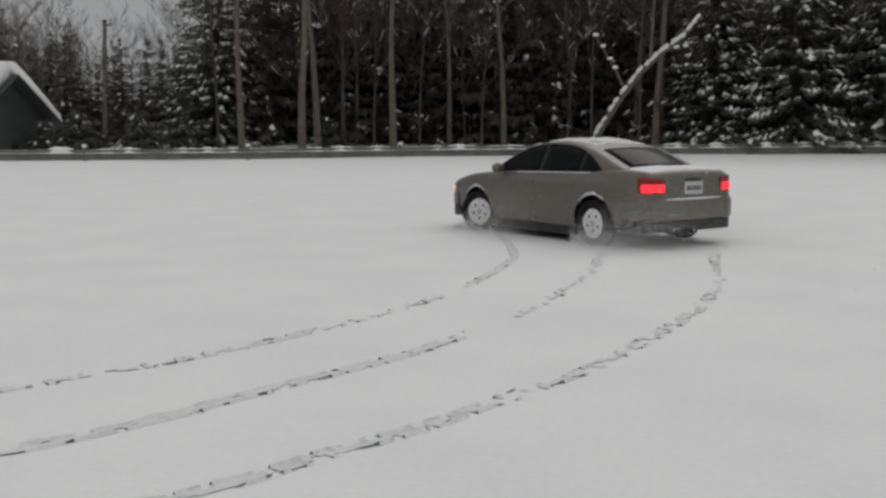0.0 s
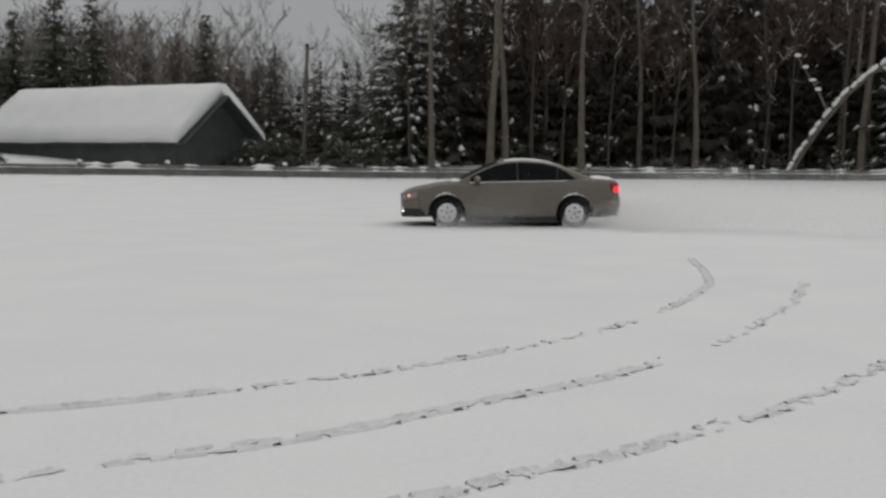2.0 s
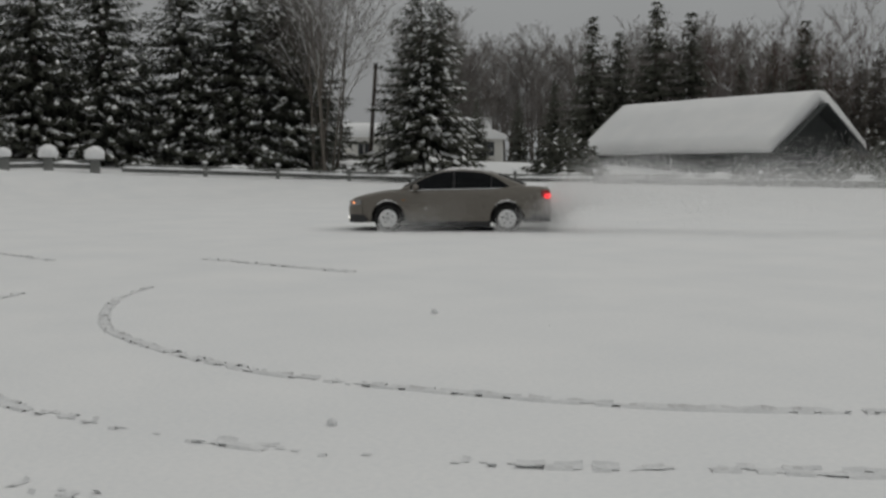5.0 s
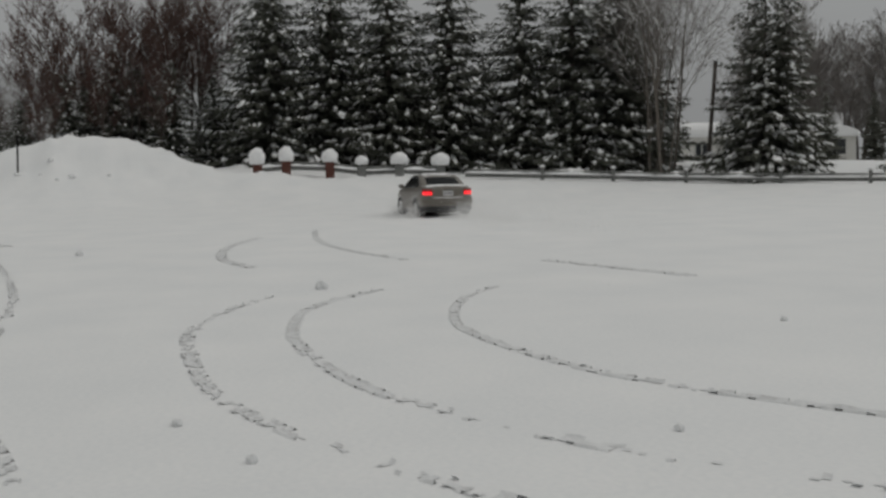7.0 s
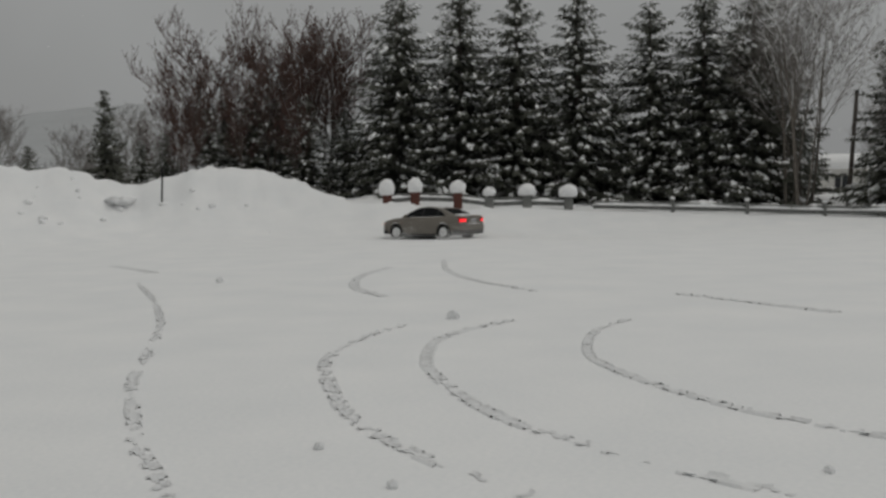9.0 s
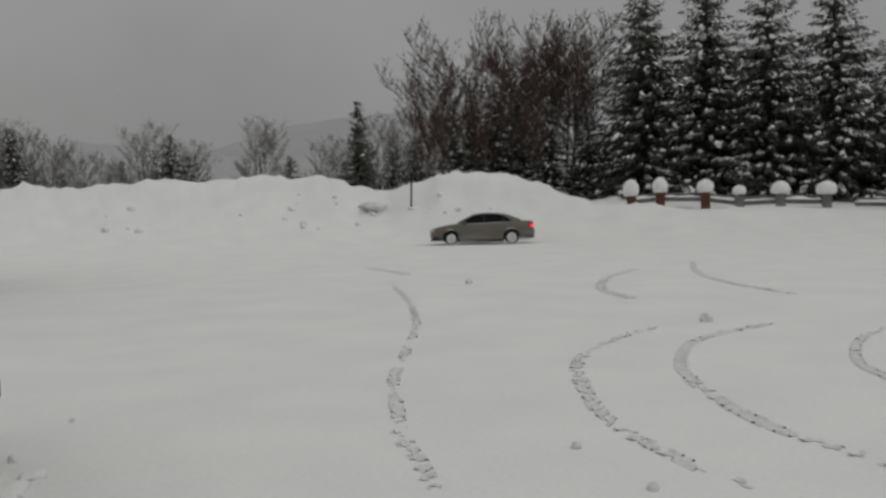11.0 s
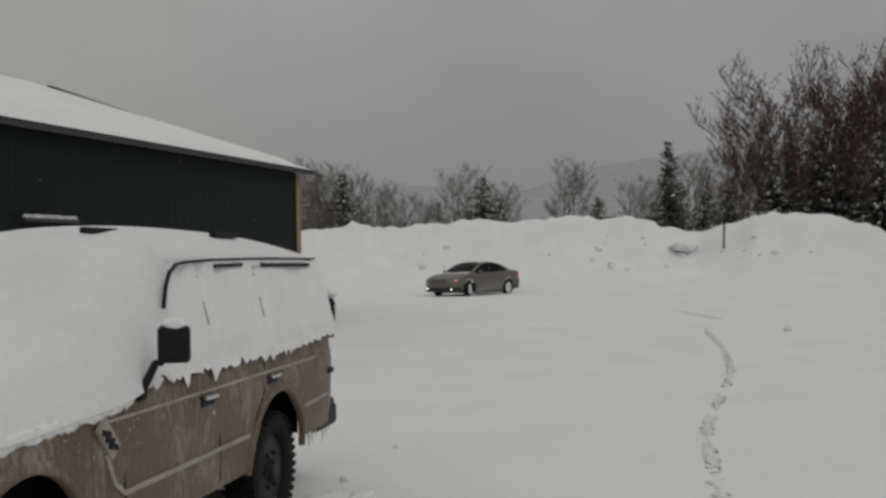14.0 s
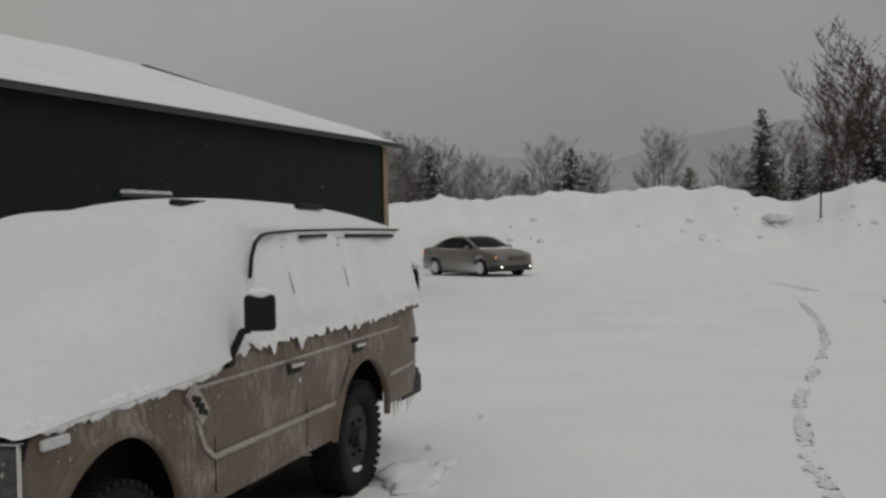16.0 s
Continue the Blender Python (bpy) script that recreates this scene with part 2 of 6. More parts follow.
# ---- trees ----
def spruce_meshes(h, r, seed, snow=0.35, whorls=26, twin=False, needles=None, bare_foot=0.06, per=11, fine=1.0, blades=3, full=0.82):
    """Trunk, crown and snow of a spruce: drooping boughs of many small needle sprays, with snow lying on the boughs."""
    rng = random.Random(seed)
    cv, cf, sv, sf = [], [], [], []

    def spray(c, ax, size, droop):
        # a small three-bladed spray
        for _ in range(blades):
            side = Vector((-ax.y, ax.x, rng.uniform(-0.4, 0.4))).normalized() * size * rng.uniform(0.28, 0.5)
            tip = c + ax * size * rng.uniform(0.7, 1.1) + Vector((rng.uniform(-0.2, 0.2) * size, rng.uniform(-0.2, 0.2) * size, -droop * size * rng.uniform(0.3, 1.1)))
            k = len(cv)
            cv.extend([c - side * 0.6, c + side * 0.6, tip])
            cf.append((k, k + 1, k + 2))

    def pad(c, ax, size):
        # a tongue of lying snow along the bough, ragged and domed, hanging over its end
        k, n = len(sv), 7
        side = Vector((-ax.y, ax.x, 0)).normalized()
        a0, tilt = rng.uniform(0, 6.28), rng.uniform(0.35, 1.0)
        for i in range(n):
            a = a0 + i * 6.283 / n
            q = size * rng.uniform(0.55, 1.35)
            u = q * math.cos(a)
            sv.append(c + ax * u + side * (q * 0.6 * math.sin(a)) - Vector((0, 0, rng.uniform(0.05, 0.25) * size + tilt * u)))
        sv.append(c + Vector((0, 0, size * 0.22)))
        for i in range(n):
            sf.append((k + i, k + (i + 1) % n, k + n))

    tops = [(0, 0, h)] if not twin else [(-0.35 * r * 0.5, 0, h), (0.75 * r * 0.5, 0.1, h * 0.97)]
    for tx, ty, th in tops:
        for w in range(whorls):
            f = (w + rng.uniform(0, 0.5)) / whorls
            z = th * (bare_foot + (1 - bare_foot) * f)
            rad = r * (0.92 * (1 - f) ** full) * (0.82 + 0.36 * rng.random()) + 0.14
            if twin and f < 0.45:
                rad *= 0.95
            count = max(4, int(per * (0.5 + 0.6 * (1 - f))))
            lean = tx * min(1, f * 1.4)
            for b in range(count):
                a = 6.283 * (b + rng.uniform(-0.35, 0.35)) / count + w * 2.4
                ln = rad * rng.uniform(0.6, 1.22)
                z = th * (bare_foot + (1 - bare_foot) * min(max(f + rng.uniform(-0.9, 0.9) / whorls, 0), 0.985))
                ax = Vector((math.cos(a), math.sin(a), 0))
                rise = 0.25 * (f > 0.8) - 0.30 * (1 - f) - 0.08
                steps = max(2, int(ln / (0.24 * fine)))
                for s in range(steps):
                    u = (s + 0.6) / steps
                    p = Vector((lean, ty, z)) + ax * (ln * u) + Vector((0, 0, ln * (rise * u + 0.16 * u * u)))
                    size = (0.36 + 0.20 * (1 - f)) * fine * (1.0 - 0.25 * u) * rng.uniform(0.8, 1.25)
                    for sd in (-1, 1):
                        q = Vector((ax.x - sd * 0.9 * ax.y, ax.y + sd * 0.9 * ax.x, 0)).normalized()
                        spray(p + Vector((rng.uniform(-0.08, 0.08), rng.uniform(-0.08, 0.08), rng.uniform(-0.08, 0.08))), q, size, 0.85)
                    if u > 0.35 and rng.random() < snow * (1.1 - 0.45 * f):
                        pad(p + Vector((0, 0, 0.06)), ax, rng.uniform(0.07, 0.27) * (0.75 + 0.4 * u))
                spray(Vector((lean, ty, z)) + ax * ln + Vector((0, 0, ln * (rise + 0.16))), ax, 0.34, 0.5)
    tv, tf = [], []
    for i, (z, rr) in enumerate(((-0.5, 0.045), (h * 0.25, 0.034), (h * 0.6, 0.018), (h * 0.97, 0.004))):
        for j in range(7):
            tv.append((rr * r * 1.6 * math.cos(j * 0.898), rr * r * 1.6 * math.sin(j * 0.898), z))
    for i in range(3):
        for j in range(7):
            tf.append((i * 7 + j, i * 7 + (j + 1) % 7, i * 7 + 7 + (j + 1) % 7, i * 7 + 7 + j))
    return (mesh_of("trunk", tv, tf, [BARK], True), mesh_of("crown", cv, cf, [needles or NEEDLES]), mesh_of("snow_load", sv, sf, [SNOW_LUMP], True))


def tree_from(meshes, label, category="tree", group="", names=("trunk", "crown", "snow_load")):
    ob = thing("spruce" if "crown" in names else "bare_tree", label, category, None, group)
    for nm, me in zip(names, meshes):
        if len(me.polygons):
            tagged(shell(nm, me, ob), kind="" if nm == "trunk" else "stuff")
    return ob


def bare_meshes(h, seed, spread=0.35, lean=0.0, trunk_r=None, twigs=1.0, snow=0.0, stems=1, first=0.3, mats=None, thick=1.0, hang=0.0):
    """A leafless tree: trunk and limbs, fine twigs, and snow lying on the limbs."""
    rng = random.Random(seed)
    lv, lf, wv, wf, sv, sf = [], [], [], [], [], []
    r0 = trunk_r or h * 0.011

    def tube(p, q, a, b, n, vv, ff):
        d = (q - p)
        if d.length < 1e-4:
            return
        x = d.orthogonal().normalized()
        y = d.cross(x).normalized()
        k = len(vv)
        for c, r in ((p, a), (q, b)):
            for i in range(n):
                t = i * 6.283 / n
                vv.append(c + x * (r * math.cos(t)) + y * (r * math.sin(t)))
        for i in range(n):
            ff.append((k + i, k + (i + 1) % n, k + n + (i + 1) % n, k + n + i))

    def blade(p, q, w):
        # a fine twig, tapering to its tip
        x = (q - p).orthogonal().normalized()
        x = Matrix.Rotation(rng.uniform(0, 6.28), 3, (q - p).normalized()) @ x
        k = len(wv)
        wv.extend([p - x * w, p + x * w, q])
        wf.append((k, k + 1, k + 2))

    def ridge(p, q, r):
        # a strip of snow along the upper side
        d = q - p
        side = d.cross(Vector((0, 0, 1)))
        if side.length < 0.05 * d.length:
            return
        side = side.normalized() * r
        up = side.cross(d).normalized() * r * (1 if side.cross(d).z > 0 else -1)
        k = len(sv)
        sv.extend([p - side + up * 0.3, p + side + up * 0.3, q + side + up * 0.3, q - side + up * 0.3, p + up * 1.7, q + up * 1.7])
        sf.extend([(k, k + 4, k + 5, k + 3), (k + 1, k + 2, k + 5, k + 4), (k, k + 1, k + 4), (k + 3, k + 5, k + 2)])

    def grow(p, d, ln, r, depth):
        if depth == 4:
            blade(p, p + d * ln, 0.011 * thick)
            return
        steps = (4, 3, 3, 2)[depth]
        for s in range(steps):
            q = p + d * (ln / steps)
            r2 = r * (0.80 if depth == 0 else 0.68)
            if depth < 2:
                tube(p, q, r, r2, 7 if depth == 0 else 4, lv, lf)
            else:
                if depth == 2:
                    tube(p, q, max(r, 0.010), max(r2, 0.008), 3, wv, wf)
                else:
                    blade(p, q, 0.016 * thick)
            if snow and depth < 3 and rng.random() < snow and abs(d.z) < 0.93:
                ridge(p, q, max(r * 0.9, 0.02))
            u = (s + 1) / steps
            if depth < 4:
                kids = 0
                if depth == 0 and u >= first:
                    kids = 3
                elif depth == 1:
                    kids = 2
                elif depth >= 2:
                    kids = 3 if depth == 2 and rng.random() < 0.5 * twigs else 2
                for _ in range(kids):
                    a = rng.uniform(0, 6.283)
                    out = Vector((math.cos(a), math.sin(a), 0))
                    nd = (d * rng.uniform(0.7, 1.3) + out * rng.uniform(0.4, 1.0) * (1 + spread) + Vector((0, 0, 0.35 - hang * depth))).normalized()
                    grow(q, nd, ln * rng.uniform(0.34, 0.56) * (1.15 - 0.35 * u), r2 * rng.uniform(0.4, 0.62), depth + 1)
            p, r = q, r2
            d = (d + Vector((rng.uniform(-0.12, 0.12), rng.uniform(-0.12, 0.12), 0.05 if depth else 0)) * (0.5 if depth == 0 else 1.4)).normalized()

    for s in range(stems):
        a = rng.uniform(0, 6.283)
        off = 0.0 if stems == 1 else 0.25
        d0 = Vector((lean + off * math.cos(a) * rng.random(), off * math.sin(a) * rng.random(), 1)).normalized()
        grow(Vector((off * math.cos(a), off * math.sin(a), -0.4)), d0, h * rng.uniform(0.72, 0.8), r0 * (1 if s == 0 else rng.uniform(0.5, 0.9)), 0)
    bark, twig = mats or (BARK, TWIG)
    return (mesh_of("trunk", lv, lf, [bark], True), mesh_of("twigs", wv, wf, [twig]), mesh_of("snow_load", sv, sf, [SNOW_LUMP], True))


GROUND_SNOW = SNOW
# haze is put into the hills' colour: an even pale grey
HILL = material("haze_paled_hill", (0.37, 0.38, 0.39), 1.0, 0, (0.42, 0.43, 0.44), 0.02, 0.3, 0, None, 0.0)
ground_sheet()
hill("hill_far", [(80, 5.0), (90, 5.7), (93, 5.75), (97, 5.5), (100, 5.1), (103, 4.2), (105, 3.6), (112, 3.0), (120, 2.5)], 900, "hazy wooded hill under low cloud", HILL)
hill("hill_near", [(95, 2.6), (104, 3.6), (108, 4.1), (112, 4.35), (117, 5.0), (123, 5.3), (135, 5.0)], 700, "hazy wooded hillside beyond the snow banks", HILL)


def place(ob, az, d, scale=1.0, turn=0.0, sink=0.05, lean=0.0):
    x, y, _ = at(az, d)
    ob.matrix_world = pose(x, y, height(x, y) - sink, 0, lean, turn) @ Matrix.Diagonal((scale, scale, scale, 1))
    return ob


def repeat(ob, az, d, scale=1.0, turn=0.0, sink=0.05, label=""):
    c = copy_thing(ob, Matrix.Identity(4))
    place(c, az, d, scale, turn, sink)
    return tagged(c, label)


# the spruce row behind the post-and-rail fence
row_a = tree_from(spruce_meshes(12.7, 4.9, 11, 0.36, 30, per=15, fine=0.75, full=0.78), "tall dark spruce with snow on its drooping boughs", "spruce", "spruces behind the fence")
row_b = tree_from(spruce_meshes(12.4, 4.8, 12, 0.33, 30, per=15, fine=0.75, full=0.75), "tall dark spruce with snow on its drooping boughs", "spruce", "spruces behind the fence")
row_c = tree_from(spruce_meshes(12.6, 4.6, 13, 0.36, 30, twin=True, per=11, fine=0.78, full=0.80), "twin-topped dark spruce heavy with snow", "spruce", "spruces behind the fence")
place(row_c, 80.4, 60, 0.98)
place(row_a, 76.8, 60, 1.0)
place(row_b, 73.6, 59.5, 0.98)
for src, az, d, s, turn in ((row_a, 70.2, 60, 0.97, 70), (row_b, 66.1, 60, 0.93, 150), (row_a, 63.2, 60, 0.97, 200), (row_b, 60.6, 60, 1.02, 40), (row_a, 68.2, 65, 0.55, 120), (row_b, 78.6, 65, 0.5, 260),
                            (row_a, 59.8, 62, 0.8, 310), (row_b, 64.8, 65, 0.6, 80), (row_a, 72.0, 65, 0.55, 20), (row_b, 61.6, 66, 0.85, 170), (row_a, 75.3, 65, 0.55, 222)):
    repeat(src, az, d, s, turn)
# the free-standing spruce and the group behind the long shed
lone = tree_from(spruce_meshes(10.4, 3.5, 21, 0.48, 30, twin=True, per=12, fine=0.72, full=0.74), "free-standing twin-topped spruce with snowy boughs", "spruce")
place(lone, 52.8, 57.5, 1.0)
slim_a = tree_from(spruce_meshes(11.6, 2.9, 31, 0.12), "slim dark spruce behind the shed", "spruce", "spruces behind the shed")
slim_b = tree_from(spruce_meshes(11.0, 2.6, 32, 0.10), "slim dark spruce behind the shed", "spruce", "spruces behind the shed")
place(slim_a, 43.1, 80, 1.0)
place(slim_b, 41.6, 82, 0.97)
for src, az, d, s, turn in ((slim_a, 39.6, 80, 1.1, 80), (slim_b, 37.7, 80, 1.08, 190), (slim_a, 31.8, 82, 0.98, 30), (slim_b, 33.4, 86, 0.84, 300), (slim_b, 35.0, 84, 0.75, 300), (slim_a, 45.2, 84, 0.6, 140), (slim_b, 47.2, 96, 0.55, 10), (slim_a, 49.6, 90, 0.5, 10), (slim_b, 96.4, 78, 0.85, 20), (slim_a, 99.0, 84, 0.25, 60)):
    repeat(src, az, d, s, turn)

# ---- the silver saloon that drives ----
PAINT = material("beige_metallic_paint", (0.148, 0.134, 0.115), 0.38, 0.3, (0.175, 0.160, 0.139), 1.2, 14.0, 0, None, 0.5)
PLASTIC = material("dark_plastic", (0.018, 0.018, 0.02), 0.6, 0, (0.035, 0.035, 0.037), 4.0, 60.0, 0.1, 60.0, 0.4)
GLASS = material("tinted_glass", (0.010, 0.011, 0.012), 0.12, 0, (0.016, 0.017, 0.018), 1.0, 8.0, 0, None, 0.09)
GLASS.node_tree.nodes["Principled BSDF"].inputs["IOR"].default_value = 1.22
RUBBER = material("rubber", (0.006, 0.006, 0.006), 0.9, 0, (0.014, 0.014, 0.0145), 6.0, 80.0, 0.4, 60.0, 0.3)
ALLOY = material("alloy", (0.42, 0.42, 0.43), 0.35, 0.9, (0.52, 0.52, 0.52), 6.0, 50.0, 0, None, 0.5)
CHROME = material("chrome", (0.55, 0.55, 0.56), 0.18, 1.0, (0.62, 0.62, 0.62), 5.0, 40.0, 0, None, 0.5)
DUST = material("thin_snow_dust", (0.62, 0.62, 0.62), 0.9, 0, (0.80, 0.80, 0.81), 6.0, 45.0, 0.4, 30.0, 0.2)
RED_LENS = glow("red_lamp", (0.8, 0.012, 0.02), 2.2)
RED_DULL = material("red_lens", (0.25, 0.008, 0.01), 0.2, 0, (0.32, 0.012, 0.014), 5.0, 40.0, 0, None, 0.5)
HEAD_LENS = material("headlamp_lens", (0.20, 0.205, 0.21), 0.15, 0.3, (0.32, 0.32, 0.32), 9.0, 50.0, 0, None, 0.6)
AMBER = glow("amber_lamp", (0.9, 0.30, 0.10), 1.3)
AMBER_DULL = material("amber_lens", (0.35, 0.13, 0.03), 0.25, 0, (0.42, 0.17, 0.05), 5.0, 40.0, 0, None, 0.5)
FOG = glow("fog_lamp", (1.0, 0.95, 0.85), 6.0)
PLATE = material("plate_white", (0.5, 0.5, 0.5), 0.5, 0, (0.6, 0.6, 0.6), 5.0, 40.0, 0, None, 0.4)
BAR = material("dark_bar", (0.05, 0.05, 0.08), 0.6)


def skin(rows, mats, closed=False):
    """A smooth surface through rows of points, all of one length, mirrored to both sides of the car."""
    verts, faces = [], []
    n = len(rows[0])
    for sgn in (1, -1):
        k = len(verts)
        for r in rows:
            verts.extend((x, sgn * y, z) for x, y, z in r)
        for i in range(len(rows) - 1):
            for j in range(n - 1):
                f = (k + i * n + j, k + (i + 1) * n + j, k + (i + 1) * n + j + 1, k + i * n + j + 1)
                faces.append(f if sgn > 0 else f[::-1])
    bm = bmesh.new()
    me = mesh_of("tmp", verts, faces)
    bm.from_mesh(me)
    bpy.data.meshes.remove(me)
    bmesh.ops.remove_doubles(bm, verts=bm.verts, dist=0.0005)
    bmesh.ops.recalc_face_normals(bm, faces=bm.faces)
    for f in bm.faces:
        f.smooth = True
    return bm


def strip(points, width, thick, normal=(0, 1, 0)):
    """A narrow moulding along a line of points on a side."""
    out = None
    for p, q in zip(points[:-1], points[1:]):
        p, q = Vector(p), Vector(q)
        d = q - p
        y = Vector(normal)
        z = d.cross(y).normalized()
        m = Matrix((d.normalized(), y, z)).transposed().to_4x4()
        b = box(d.length + width * 0.4, thick, width, (0, 0, 0), 0, 1, m)
        bmesh.ops.translate(b, vec=(p + q) / 2, verts=b.verts)
        out = b if out is None else join(out, b)
    return out


def tyre_bm(r, w, inner):
    """A tyre about the y axis, with rounded shoulders."""
    prof = [(inner, -w / 2 * 0.8), (r * 0.9, -w / 2), (r * 0.975, -w / 2 * 0.86), (r, -w / 2 * 0.6), (r, w / 2 * 0.6), (r * 0.975, w / 2 * 0.86), (r * 0.9, w / 2), (inner, w / 2 * 0.8)]
    n = 40
    verts, faces = [], []
    for i in range(n):
        a = 6.28318 * i / n
        for rr, y in prof:
            verts.append((rr * math.cos(a), y, rr * math.sin(a)))
    m = len(prof)
    for i in range(n):
        for j in range(m):
            k = (j + 1) % m
            faces.append((i * m + j, i * m + k, ((i + 1) % n) * m + k, ((i + 1) % n) * m + j))
    bm = bmesh.new()
    me = mesh_of("tmp", verts, faces)
    bm.from_mesh(me)
    bpy.data.meshes.remove(me)
    bmesh.ops.recalc_face_normals(bm, faces=bm.faces)
    return bm


def tread_bm(r, w, lugs):
    """The lugs round a tyre."""
    bm = bmesh.new()
    for i in range(lugs):
        a = 6.28318 * i / lugs
        for sgn in (-1, 1):
            t = pose(0, 0, 0, 0, -math.degrees(a + sgn * 0.06), 0) @ Matrix.Translation((r, sgn * w * 0.33, 0)) @ pose(0, 0, 0, sgn * 14, 0, 0)
            bm = join(bm, box(0.022, w * 0.36, 6.28 * r / lugs * 0.55, (0, 0, 0), 0, 1, t))
    return bm


CAR_X = [2.25, 2.245, 2.235, 2.21, 2.17, 2.1, 2.0, 1.9, 1.80] + [1.72 - i * 0.04 for i in range(20)] + [0.88, 0.7, 0.4, 0.1, -0.2, -0.5, -0.75] + [-0.93 - i * 0.04 for i in range(20)] + [-1.76, -1.86, -1.96, -2.05, -2.12, -2.18, -2.22, -2.245, -2.265, -2.285, -2.30, -2.305]


def car_top(x):
    """Height of bonnet, belt line and boot lid along the car."""
    return float(np.interp(x, [-2.305, -2.29, -2.265, -2.245, -2.22, -2.15, -1.9, -1.55, -1.0, 0.0, 0.9, 1.1, 1.5, 1.85, 2.05, 2.15, 2.21, 2.24, 2.25], [0.60, 0.70, 0.86, 0.95, 0.99, 1.015, 1.03, 1.035, 0.985, 0.955, 0.945, 0.935, 0.895, 0.83, 0.78, 0.745, 0.705, 0.65, 0.58]))


def car_low(x):
    z = float(np.interp(x, [-2.305, -2.2, -1.75, -0.9, 0.9, 1.75, 2.15, 2.25], [0.40, 0.31, 0.25, 0.21, 0.21, 0.22, 0.22, 0.28]))
    for ax in (1.325, -1.325):
        d = abs(x - ax)
        if d < 0.385:
            z = max(z, 0.31 + math.sqrt(0.385 ** 2 - d * d))
    return z


def car_half(x):
    return float(np.interp(x, [-2.305, -2.295, -2.27, -2.22, -2.12, -1.9, -1.4, -0.5, 0.5, 1.4, 1.75, 2.0, 2.1, 2.17, 2.21, 2.235, 2.25], [0.50, 0.60, 0.69, 0.755, 0.80, 0.848, 0.88, 0.885, 0.885, 0.88, 0.852, 0.80, 0.755, 0.70, 0.63, 0.54, 0.42]))


BULGE_Z, BULGE_K = (0.2, 0.35, 0.55, 0.72, 0.86, 0.98), (0.945, 0.985, 1.0, 0.992, 0.962, 0.90)


def car_section(x):
    zt, zb, w = car_top(x), car_low(x), car_half(x)
    pts = []
    for u in (0, 0.12, 0.25, 0.4, 0.55, 0.7, 0.82, 0.91):
        z = zb + (zt - zb) * u
        pts.append((x, w * float(np.interp(z, BULGE_Z, BULGE_K)), z))
    y = pts[-1][1]
    pts += [(x, y * 0.975, zb + (zt - zb) * 0.96), (x, y * 0.93, zb + (zt - zb) * 0.99)]
    pts += [(x, y * 0.84, zt), (x, y * 0.6, zt + 0.014), (x, y * 0.3, zt + 0.02), (x, 0, zt + 0.022)]
    return pts


ROOF_X = (-1.80, -1.62, -1.42, -1.22, -1.02, -0.8, -0.55, -0.28, -0.05, 0.12, 0.28, 0.45, 0.65, 0.85, 1.05)
ROOF_Z = (1.02, 1.065, 1.155, 1.245, 1.325, 1.385, 1.42, 1.432, 1.42, 1.395, 1.35, 1.275, 1.17, 1.06, 0.945)


def roof_z(x):
    """A smooth roof line through the windscreen, roof and rear window."""
    return sum(float(np.interp(x + o, ROOF_X, ROOF_Z)) for o in (-0.08, -0.04, 0, 0.04, 0.08)) / 5


def cab_half(x, z):
    yb = float(np.interp(x, [-1.75, -1.5, -1.0, 0.0, 0.8, 1.1], [0.71, 0.755, 0.80, 0.815, 0.80, 0.76]))
    return yb - 0.23 * max((z - 0.93) / 0.5, 0) ** 1.2


def cab_point(x, s, sgn=1, out=0.0):
    """A place on the cab: x along the car, s from the belt line (0) over the roof rail (0.55) to the middle (1)."""
    zt = roof_z(x)
    zr = zt - 0.125 * max(zt - 0.93, 0)
    if s <= 0.55:
        z = 0.92 + (zr - 0.92) * s / 0.55
        y = cab_half(x, z)
    else:
        t = (s - 0.55) / 0.45
        yr = cab_half(x, zr)
        y, z = yr * (1 - t), zr + (zt - zr) * (1 - (1 - t) ** 3)
    bow = float(np.interp(x, [-1.75, -1.0, -0.3, 0.2, 1.05], [-0.14, -0.05, 0, 0.04, 0.13]))
    yb = cab_half(x, 0.93)
    x2 = x + bow * (1 - min(y / yb, 1) ** 2)
    p = Vector((x2, sgn * y, z))
    if out:
        e = 0.01
        s2 = min(s, 0.99)
        n = (cab_point(x + e, s2) - cab_point(x - e, s2)).cross(cab_point(x, s2 + e) - cab_point(x, s2 - e) if s2 > e else cab_point(x, s2 + e) - cab_point(x, s2)).normalized()
        if n.z < 0:
            n = -n
        if s > 0.99:
            n.y = 0
        p += Vector((n.x, sgn * n.y, n.z)) * out
    return p


def cab_patch(spots, out=0.007, thick=0.006):
    """A curved plate lying on the cab; spots: rows of (x, s, side)."""
    bm = bmesh.new()
    g = [[bm.verts.new(cab_point(x, s, sd, out)) for x, s, sd in row] for row in spots]
    for a, b in zip(g[:-1], g[1:]):
        for j in range(len(a) - 1):
            bm.faces.new((a[j], a[j + 1], b[j + 1], b[j]))
    bmesh.ops.recalc_face_normals(bm, faces=bm.faces)
    bmesh.ops.solidify(bm, geom=bm.faces[:], thickness=thick)
    for f in bm.faces:
        f.smooth = True
    return bm


def belt_s(x, z):
    """Where on the cab's side a height lies."""
    zt = roof_z(x)
    zr = zt - 0.125 * max(zt - 0.93, 0)
    return min(max(0.55 * (z - 0.92) / max(zr - 0.92, 0.02), 0), 0.52)


